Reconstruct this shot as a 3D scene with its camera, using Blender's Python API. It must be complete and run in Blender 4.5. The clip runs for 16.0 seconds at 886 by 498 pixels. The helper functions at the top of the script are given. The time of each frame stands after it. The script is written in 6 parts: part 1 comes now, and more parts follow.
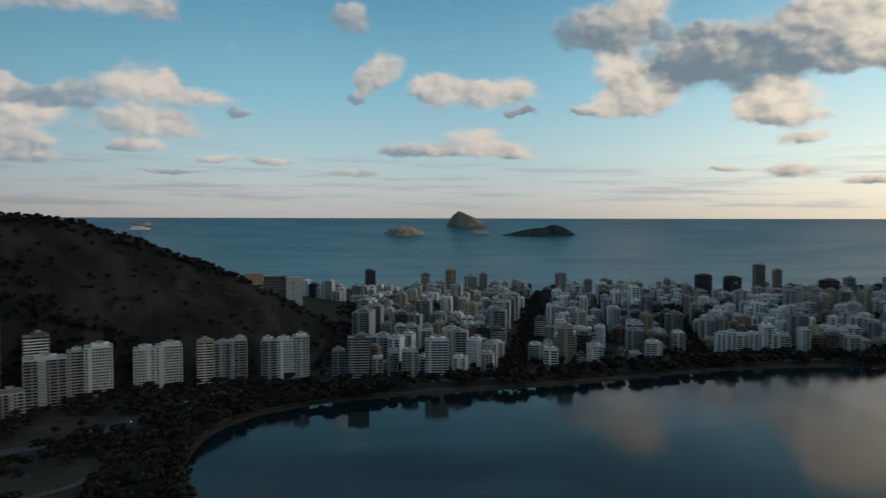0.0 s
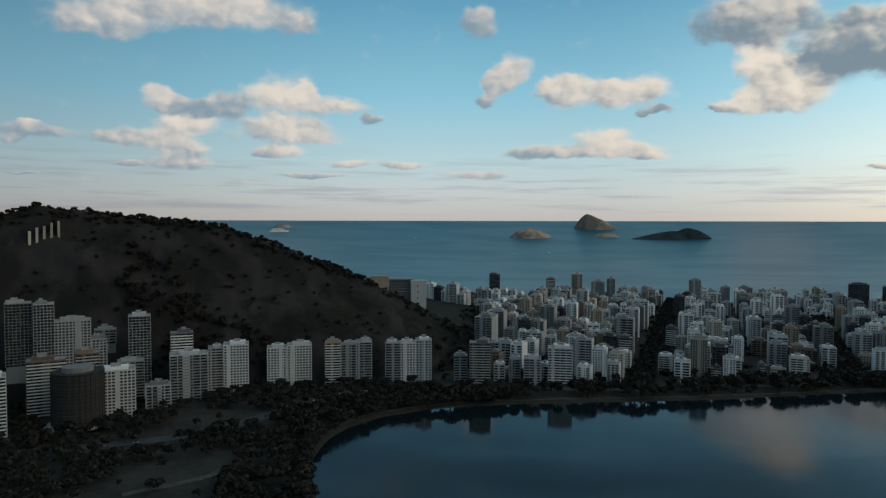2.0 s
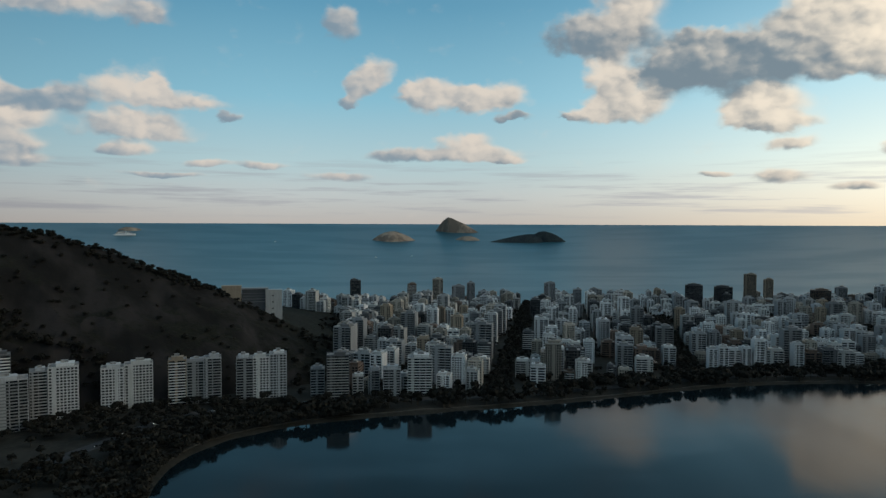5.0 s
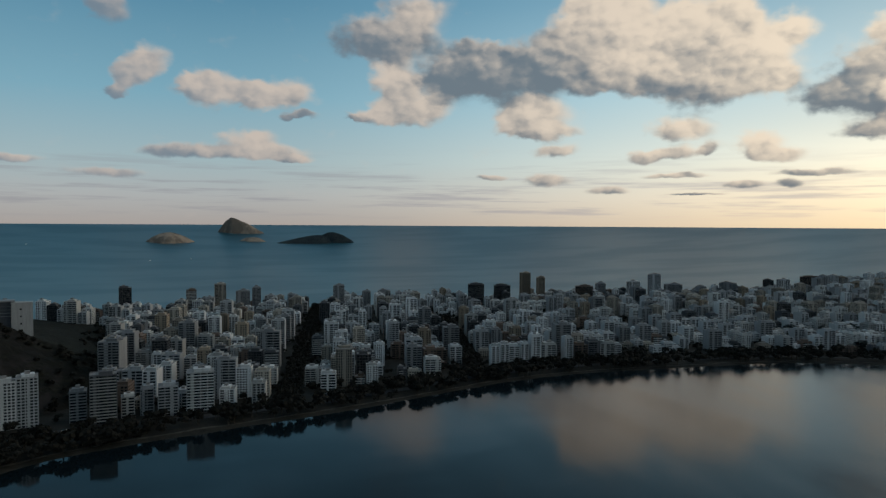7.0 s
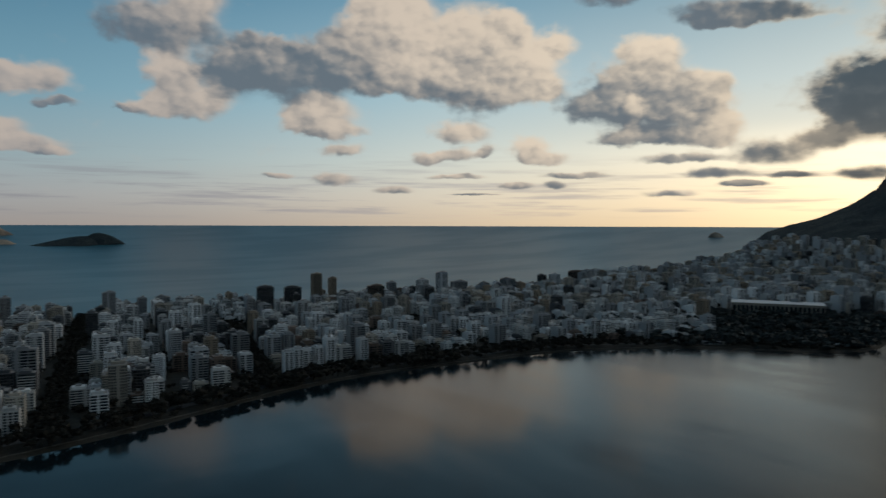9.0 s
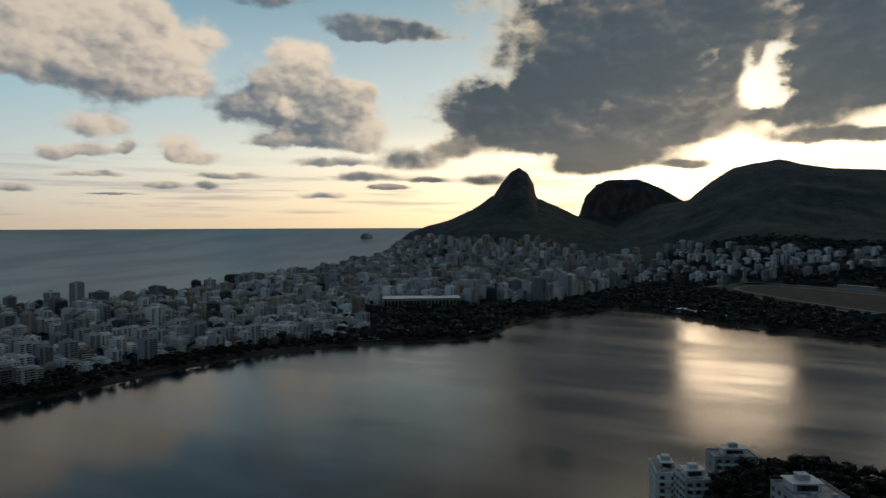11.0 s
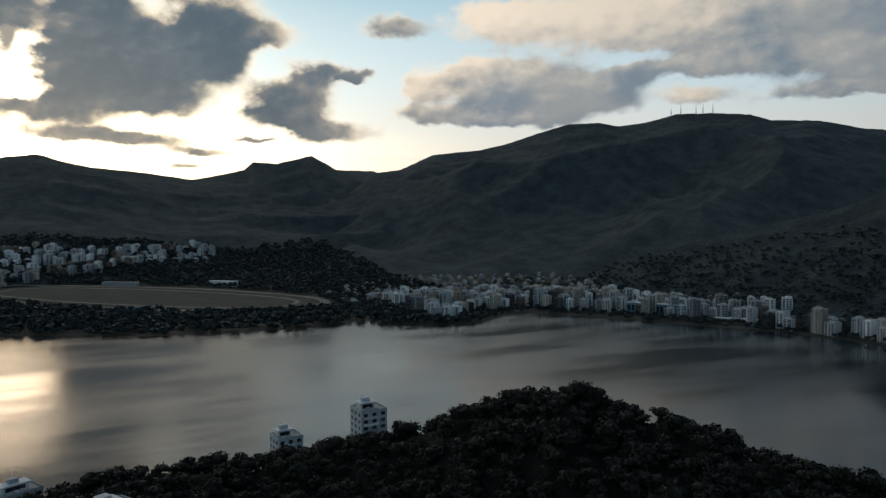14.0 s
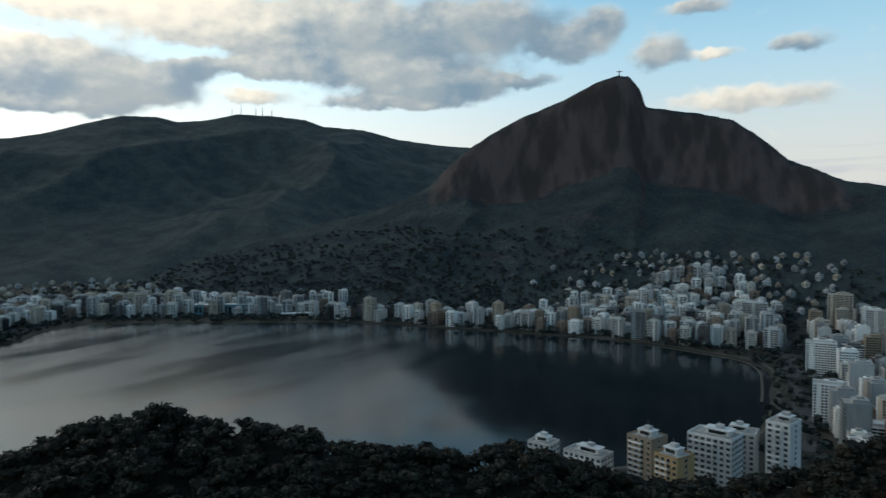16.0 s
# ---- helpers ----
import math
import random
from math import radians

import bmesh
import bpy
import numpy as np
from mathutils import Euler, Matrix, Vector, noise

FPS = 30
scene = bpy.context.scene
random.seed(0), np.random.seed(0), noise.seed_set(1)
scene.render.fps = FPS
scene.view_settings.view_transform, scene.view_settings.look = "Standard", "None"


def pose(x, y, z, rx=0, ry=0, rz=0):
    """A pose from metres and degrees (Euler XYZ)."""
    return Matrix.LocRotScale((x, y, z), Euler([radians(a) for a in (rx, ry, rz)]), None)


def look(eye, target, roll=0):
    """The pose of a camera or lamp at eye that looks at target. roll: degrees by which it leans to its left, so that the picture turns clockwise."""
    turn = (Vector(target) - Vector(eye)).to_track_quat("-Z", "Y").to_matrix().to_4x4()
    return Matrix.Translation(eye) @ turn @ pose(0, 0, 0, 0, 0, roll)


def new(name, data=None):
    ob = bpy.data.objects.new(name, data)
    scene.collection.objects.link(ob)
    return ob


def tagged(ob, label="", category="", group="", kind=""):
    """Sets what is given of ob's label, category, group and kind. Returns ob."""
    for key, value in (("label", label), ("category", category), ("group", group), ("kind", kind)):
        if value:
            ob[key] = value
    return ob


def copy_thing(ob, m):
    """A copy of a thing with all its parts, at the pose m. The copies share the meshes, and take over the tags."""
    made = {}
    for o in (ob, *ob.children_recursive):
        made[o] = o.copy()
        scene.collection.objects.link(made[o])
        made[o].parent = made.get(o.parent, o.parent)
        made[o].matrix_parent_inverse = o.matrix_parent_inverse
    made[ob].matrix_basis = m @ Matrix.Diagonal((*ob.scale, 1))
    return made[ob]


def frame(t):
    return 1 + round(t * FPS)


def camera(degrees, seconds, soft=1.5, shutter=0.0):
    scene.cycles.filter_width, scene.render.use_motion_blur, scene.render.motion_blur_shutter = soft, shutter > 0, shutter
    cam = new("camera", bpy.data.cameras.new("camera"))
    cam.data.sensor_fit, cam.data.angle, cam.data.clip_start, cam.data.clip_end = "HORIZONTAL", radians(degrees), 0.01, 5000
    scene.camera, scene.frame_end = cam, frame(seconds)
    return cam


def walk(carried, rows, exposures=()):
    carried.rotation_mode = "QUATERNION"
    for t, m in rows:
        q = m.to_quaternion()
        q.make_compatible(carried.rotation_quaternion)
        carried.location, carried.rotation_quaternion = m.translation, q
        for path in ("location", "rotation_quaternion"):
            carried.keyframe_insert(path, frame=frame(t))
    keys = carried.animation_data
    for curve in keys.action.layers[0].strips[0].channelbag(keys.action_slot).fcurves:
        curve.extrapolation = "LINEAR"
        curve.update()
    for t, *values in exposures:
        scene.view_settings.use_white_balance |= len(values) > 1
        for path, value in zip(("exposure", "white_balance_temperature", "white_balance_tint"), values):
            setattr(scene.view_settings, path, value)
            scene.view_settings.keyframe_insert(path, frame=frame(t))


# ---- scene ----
# camera: a drone that drifts forward, climbs a little and turns to the right
cam = camera(64.6, 16.0, soft=1.35, shutter=0.22)
PATH = [
    (0.0, 0.0, 0.0, 190.0, 0.0, -2.42, -0.12), (0.5, 1.2, 2.1, 190.4, 8.05, -2.42, -0.1), (1.0, 2.4, 4.3, 191.0, 9.44, -2.34, -0.07),
    (1.5, 3.3, 6.8, 191.6, 10.44, -2.28, -0.11), (2.0, 4.1, 9.5, 192.3, 10.35, -2.24, -0.12), (2.5, 4.8, 12.3, 193.2, 10.27, -2.17, -0.12),
    (3.0, 5.5, 15.4, 194.2, 10.1, -2.14, -0.15), (3.5, 6.3, 18.6, 195.2, 7.31, -2.09, -0.22), (4.0, 6.8, 21.9, 196.3, 4.19, -2.05, -0.16),
    (6.3, 10.3, 41.3, 201.8, -8.79, -1.98, -0.37), (6.5, 10.1, 42.9, 202.1, -10.84, -1.94, -0.35), (7.0, 9.3, 46.9, 202.8, -17.96, -1.95, -0.33),
    (7.5, 8.7, 51.0, 203.5, -18.45, -1.96, -0.31), (8.0, 8.4, 55.3, 204.3, -21.34, -1.98, -0.33), (8.5, 8.4, 59.7, 205.1, -27.04, -1.98, -0.22),
    (9.0, 8.9, 63.9, 206.0, -35.17, -1.97, -0.18), (9.2, 9.1, 65.5, 206.3, -39.72, -1.99, -0.09), (11.3, 18.3, 77.9, 209.4, -68.31, -1.95, 0.02),
    (11.5, 19.8, 78.8, 209.5, -72.91, -2.02, -0.14), (12.0, 23.5, 81.0, 209.7, -84.47, -2.05, -0.05), (12.5, 27.1, 82.8, 210.0, -96.06, -2.11, 0.0),
    (13.0, 30.4, 83.9, 210.3, -107.45, -2.16, -0.01), (13.5, 33.9, 84.9, 210.7, -115.85, -2.16, 0.07), (14.0, 36.5, 84.9, 211.1, -118.45, -2.19, 0.1),
    (14.5, 38.3, 84.6, 211.6, -125.29, -2.23, 0.18), (15.0, 39.8, 84.9, 212.2, -135.38, -2.3, 0.28), (15.5, 41.7, 85.2, 213.2, -144.24, -2.39, 0.34),
    (16.0, 43.6, 84.8, 214.3, -153.05, -2.45, 0.38)]
walk(cam, [(t, pose(x, y, z, 90 + p, r, a)) for t, x, y, z, a, p, r in PATH], exposures=[
    (0.0, -0.1, 6300, 4), (2.0, 0.1, 6300, 4), (4.0, 0.08, 6300, 4), (7.0, -0.38, 6400, 8), (9.0, -0.62, 6350, 9), (12.0, -0.55, 6400, 10), (13.5, -0.05, 6450, 10),
    (14.5, 0.12, 6450, 10), (15.0, 0.15, 6350, 9), (16.0, 0.66, 6150, 5)])

# ---- light: evening sky with broken cumulus, the sun veiled by cloud above the western ridge ----
SUN_AZ, SUN_EL = 85.5, 9.8


def compass(az, el=0.0):
    """The direction at az degrees clockwise from +y, el degrees up."""
    a, e = radians(az), radians(el)
    return Vector((math.sin(a) * math.cos(e), math.cos(a) * math.cos(e), math.sin(e)))


class Graph:
    """Short ways to add nodes to a tree."""

    def __init__(self, tree):
        self.tree = tree

    def put(self, socket, value):
        if isinstance(value, bpy.types.NodeSocket):
            self.tree.links.new(value, socket)
        elif value is not None:
            socket.default_value = value

    def node(self, kind):
        return self.tree.nodes.new(kind)

    def math(self, op, a, b=None, c=None, clamp=False):
        n = self.node("ShaderNodeMath")
        n.operation, n.use_clamp = op, clamp
        for i, v in enumerate((a, b, c)):
            self.put(n.inputs[i], v)
        return n.outputs[0]

    def vec(self, op, a, b=None):
        n = self.node("ShaderNodeVectorMath")
        n.operation = op
        self.put(n.inputs[0], a)
        self.put(n.inputs[1], b)
        return n.outputs["Value"] if op in ("LENGTH", "DOT_PRODUCT") else n.outputs["Vector"]

    def madd(self, a, b, c):
        n = self.node("ShaderNodeVectorMath")
        n.operation = "MULTIPLY_ADD"
        for i, v in enumerate((a, b, c)):
            self.put(n.inputs[i], v)
        return n.outputs["Vector"]

    def join(self, x, y, z=0.0):
        n = self.node("ShaderNodeCombineXYZ")
        for i, v in enumerate((x, y, z)):
            self.put(n.inputs[i], v)
        return n.outputs[0]

    def split(self, v):
        n = self.node("ShaderNodeSeparateXYZ")
        self.put(n.inputs[0], v)
        return n.outputs

    def noise(self, v, scale, detail=4.0, rough=0.55, colour=False, distortion=0.0):
        n = self.node("ShaderNodeTexNoise")
        self.put(n.inputs["Vector"], v)
        n.inputs["Scale"].default_value, n.inputs["Detail"].default_value, n.inputs["Roughness"].default_value = scale, detail, rough
        n.inputs["Distortion"].default_value = distortion
        return n.outputs["Color" if colour else "Fac"]

    def smooth(self, x, lo, hi, a=0.0, b=1.0):
        n = self.node("ShaderNodeMapRange")
        n.interpolation_type = "SMOOTHSTEP"
        self.put(n.inputs[0], x)
        for i, v in enumerate((lo, hi, a, b)):
            self.put(n.inputs[i + 1], v)
        return n.outputs[0]

    def mix(self, f, a, b, blend="MIX"):
        n = self.node("ShaderNodeMix")
        n.data_type, n.blend_type = "RGBA", blend
        self.put(n.inputs[0], f)
        for i, v in ((6, a), (7, b)):
            self.put(n.inputs[i], (*v, 1) if isinstance(v, tuple) and len(v) == 3 else v)
        return n.outputs[2]

    def ramp(self, x, stops):
        n = self.node("ShaderNodeValToRGB")
        self.put(n.inputs[0], x)
        e = n.color_ramp.elements
        e[0].position, e[0].color = stops[0][0], (*stops[0][1], 1)
        e[1].position, e[1].color = stops[-1][0], (*stops[-1][1], 1)
        for p, c in stops[1:-1]:
            e.new(p).color = (*c, 1)
        return n.outputs[0]


# clouds: azimuth, elevation, half width and half height in degrees, greyness
CLOUDS_SOUTH = [
    (-30.3, 15.9, 7.6, 1.6, 0.42), (-36.5, 14.1, 2.8, 1.1, 0.6), (-22.3, 15.1, 1.7, 0.8, 0.85), (-32.0, 9.3, 1.3, 0.9, 0.4), (-29.8, 8.7, 2.4, 0.7, 0.95), (-27.5, 9.0, 1.7, 1.0, 0.95),
    (-30.4, 7.3, 2.0, 0.8, 0.15), (-23.6, 9.7, 2.1, 1.2, 0.15), (-21.4, 10.3, 0.9, 0.8, 0.2), (-19.2, 9.3, 2.9, 0.7, 0.3), (-16.1, 8.3, 0.7, 0.3, 0.9), (-23.2, 7.7, 3.1, 0.6, 0.45),
    (-22.3, 6.8, 3.5, 0.7, 0.4), (-23.2, 5.4, 1.7, 0.5, 0.25), (-24.7, 5.2, 0.9, 0.4, 0.8), (-33.2, 6.1, 2.5, 0.7, 0.55), (-35.7, 6.1, 1.4, 0.5, 0.95), (-30.4, 5.5, 1.6, 0.6, 0.5),
    (-30.8, 4.4, 2.4, 0.5, 0.6)]
CLOUDS_SOUTH += [
    (-34.4, 4.3, 1.1, 0.2, 0.85), (-40.5, 6.3, 2.2, 0.5, 0.95), (-41.0, 7.0, 0.8, 0.3, 0.3), (-41.9, 5.7, 0.8, 0.3, 0.85), (-17.9, 4.6, 1.4, 0.3, 0.5), (-13.8, 4.6, 1.9, 0.3, 0.5),
    (-21.0, 3.7, 2.7, 0.2, 0.85), (-7.6, 3.7, 2.1, 0.3, 0.5), (-4.9, 12.2, 1.3, 1.1, 0.25), (-6.0, 10.9, 1.2, 1.0, 0.5), (-6.7, 9.8, 0.7, 0.4, 0.85), (-7.6, 15.6, 1.3, 1.3, 0.9),
    (1.0, 10.0, 2.7, 1.1, 0.3), (-1.3, 10.6, 1.2, 0.8, 0.4), (3.2, 9.9, 1.3, 1.1, 0.15), (5.7, 10.3, 1.7, 1.1, 0.25), (6.4, 8.6, 1.1, 0.3, 0.85), (2.7, 6.6, 2.1, 0.8, 0.08),
    (4.5, 5.7, 2.4, 0.6, 0.2)]
CLOUDS_SOUTH += [
    (0.8, 5.5, 2.2, 0.5, 0.5), (-3.2, 5.5, 2.2, 0.5, 0.75), (6.0, 5.2, 1.3, 0.3, 0.35), (-41.3, 3.4, 1.0, 0.1, 0.85)]
CLOUDS_COAST = [
    (11.2, 14.8, 2.0, 1.5, 0.9), (15.5, 15.6, 2.5, 2.0, 0.5), (13.3, 14.1, 1.7, 1.2, 0.9), (14.1, 11.3, 1.7, 1.5, 0.12), (16.1, 9.2, 2.3, 1.2, 0.2), (12.8, 8.9, 1.9, 0.8, 0.45),
    (10.7, 8.8, 0.9, 0.3, 0.85), (18.5, 11.9, 2.6, 1.8, 1), (22.3, 11.9, 4.1, 2.0, 1.05), (26.4, 12.7, 2.7, 2.3, 0.95), (21.2, 14.1, 1.8, 0.6, 0.85), (29.2, 15.1, 2.4, 2.4, 0.3),
    (32.6, 14.2, 3.1, 3.2, 0.08), (31.2, 16.3, 2.3, 1.9, 0.1), (33.3, 11.3, 2.7, 1.4, 0.55), (29.6, 11.4, 1.4, 1.3, 0.75), (36.7, 14.9, 1.9, 2.3, 0.25), (39.3, 13.4, 2.6, 2.9, 0.3),
    (38.5, 10.5, 3.3, 1.6, 0.65)]
CLOUDS_COAST += [
    (42.4, 12.0, 2.2, 2.2, 0.12), (44.5, 14.1, 1.4, 1.1, 0.08), (40.2, 15.6, 1.3, 1.2, 0.25), (43.7, 10.8, 1.3, 0.8, 0.35), (25.0, 8.8, 2.7, 1.1, 0.12), (23.9, 8.0, 1.9, 0.8, 0.35),
    (26.7, 7.4, 1.8, 0.6, 0.35), (27.0, 6.0, 1.4, 0.5, 0.4), (50.7, 13.5, 1.7, 1.0, 0.1), (52.4, 12.9, 1.5, 0.9, 0.25), (49.9, 11.5, 3.0, 1.1, 0.7), (51.5, 9.5, 4.1, 2.0, 0.8),
    (47.1, 9.3, 2.1, 1.2, 1), (54.2, 9.6, 2.5, 2.2, 0.75), (56.0, 9.8, 1.4, 1.6, 0.25), (56.8, 7.4, 1.1, 1.2, 0.08), (55.0, 6.6, 2.6, 0.7, 0.65), (50.3, 8.9, 0.7, 1.2, 0.05),
    (50.4, 6.8, 2.8, 0.6, 0.75)]
CLOUDS_COAST += [
    (36.3, 7.4, 2.0, 0.9, 0.3), (42.0, 6.2, 1.6, 1.0, 0.08), (43.4, 5.3, 1.9, 0.5, 0.35), (38.5, 5.9, 0.7, 0.5, 0.75), (34.0, 5.4, 1.1, 0.5, 0.35), (36.0, 5.6, 1.8, 0.5, 0.4),
    (45.9, 4.0, 2.5, 0.3, 0.65), (36.3, 3.9, 2.3, 0.2, 0.5), (41.2, 3.2, 1.3, 0.3, 0.65), (26.4, 3.7, 1.5, 0.5, 0.4), (22.1, 3.9, 1.1, 0.2, 0.4), (31.0, 2.8, 1.4, 0.3, 0.5),
    (37.9, 2.5, 2.0, 0.1, 0.75), (53.1, 2.5, 1.7, 0.3, 0.65), (44.2, 3.2, 0.9, 0.3, 0.85), (53.9, 5.1, 3.0, 0.4, 0.85), (56.5, 3.9, 2.2, 0.4, 0.95), (58.6, 3.1, 1.4, 0.2, 0.85),
    (56.6, 15.8, 3.0, 0.8, 1.1)]
CLOUDS_COAST += [
    (49.0, 17.7, 2.4, 1.0, 0.9)]
CLOUDS_WEST = [
    (60.2, 5.4, 2.5, 1.0, 1), (61.4, 3.7, 2.2, 0.3, 0.9), (66.3, 3.8, 2.0, 0.6, 0.9), (57.9, 3.1, 1.3, 0.2, 0.9), (63.8, 6.3, 2.1, 0.9, 0.5), (65.2, 9.6, 3.3, 1.7, 1.15),
    (69.1, 9.4, 4.0, 2.5, 1.2), (66.7, 7.8, 3.1, 1.3, 1.1), (72.9, 14.4, 6.3, 3.3, 1), (79.0, 15.2, 6.6, 3.0, 1), (84.8, 16.0, 4.1, 2.6, 0.95), (75.4, 10.8, 5.6, 2.9, 1.05),
    (81.0, 10.2, 3.8, 2.4, 0.8), (82.1, 7.6, 5.0, 1.4, 0.9), (76.3, 7.0, 5.7, 1.4, 1), (71.1, 6.7, 3.7, 1.1, 1.1), (77.1, 5.2, 4.8, 0.8, 1.15), (74.1, 4.7, 3.0, 0.8, 1.2),
    (81.8, 4.7, 1.7, 0.4, 1)]
CLOUDS_WEST += [
    (92.3, 15.0, 3.0, 3.6, 1.05), (94.9, 12.2, 4.3, 3.2, 1.15), (93.5, 10.1, 3.9, 1.8, 1.1), (98.2, 11.9, 3.8, 2.5, 1.1), (101.1, 13.2, 2.4, 2.0, 0.9), (90.5, 7.9, 3.2, 1.2, 0.9),
    (91.2, 6.4, 3.7, 0.5, 0.9), (97.1, 8.8, 2.7, 1.1, 0.9), (95.6, 6.1, 3.2, 0.5, 0.95), (99.6, 5.5, 2.4, 0.3, 0.85), (105.4, 9.8, 3.2, 1.5, 0.8), (104.5, 14.5, 2.3, 1.2, 0.85),
    (100.6, 16.0, 3.3, 1.9, 0.9), (105.5, 8.1, 2.3, 0.9, 0.85), (88.2, 18.3, 2.7, 1.6, 0.9), (59.1, 15.1, 4.8, 0.6, 1), (103.3, 6.5, 1.7, 0.2, 0.6), (98.5, 4.4, 1.3, 0.2, 0.8)]
CLOUDS_WEST += [(84.8, 11.1, 1.3, 2.6, 0.85), (86.9, 14.1, 2.5, 1.1, 0.9), (90.0, 11.1, 1.4, 2.6, 1), (87.3, 8.1, 2.8, 0.5, 0.85), (86.9, 12.4, 0.6, 0.8, 0.3)]
# two dark banks above the view, added to darken the lake's reflection
CLOUDS_WEST += [(68.0, 22.5, 14.0, 5.0, 1.1), (90.0, 22.0, 8.0, 4.5, 1.0)]
CLOUDS_NORTH = [
    (108.9, 11.8, 2.4, 1.0, 1.1), (111.2, 11.6, 1.1, 0.5, 1.05), (107.7, 9.7, 1.8, 1.4, 0.85), (110.2, 7.3, 2.6, 0.9, 0.95), (107.8, 7.4, 1.7, 1.2, 0.85), (114.9, 15.3, 2.3, 0.9, 0.85),
    (121.5, 12.0, 2.5, 0.9, 0.3), (123.1, 10.7, 4.9, 1.8, 0.85), (126.4, 10.6, 5.4, 2.2, 1), (130.1, 9.8, 3.6, 1.4, 1), (116.8, 10.9, 1.6, 1.2, 0.1), (117.8, 8.8, 3.4, 0.7, 0.75),
    (123.1, 8.1, 5.5, 0.6, 0.95), (133.3, 11.2, 2.3, 0.8, 0.95), (128.8, 15.6, 6.2, 1.9, 0.05), (134.2, 15.5, 4.1, 1.7, 0.15), (136.2, 14.2, 4.3, 1.3, 0.4), (141.9, 14.7, 5.0, 2.3, 0.8),
    (148.7, 15.0, 7.1, 2.3, 1)]
CLOUDS_NORTH += [
    (157.3, 14.8, 5.7, 2.2, 1.1), (163.2, 13.4, 2.8, 1.2, 1.1), (165.6, 14.9, 2.0, 1.3, 0.95), (150.9, 11.0, 6.8, 1.5, 1), (155.2, 10.4, 2.5, 1.1, 1.1), (144.2, 12.0, 6.3, 1.1, 0.85),
    (137.8, 11.7, 3.4, 0.8, 0.85), (148.7, 9.3, 5.3, 0.6, 0.8), (138.1, 9.7, 2.5, 0.6, 0.35), (159.3, 11.0, 2.6, 0.5, 1.05), (170.2, 12.6, 1.8, 1.3, 0.95), (122.8, 15.6, 3.8, 1.4, 0.15)]
CLOUDS_NORTH_EAST = [
    (173.8, 12.0, 1.5, 0.4, 0.3), (179.8, 12.4, 1.9, 0.7, 0.75), (173.0, 15.5, 2.3, 0.6, 0.8), (176.8, 8.8, 5.4, 0.9, 0.4)]


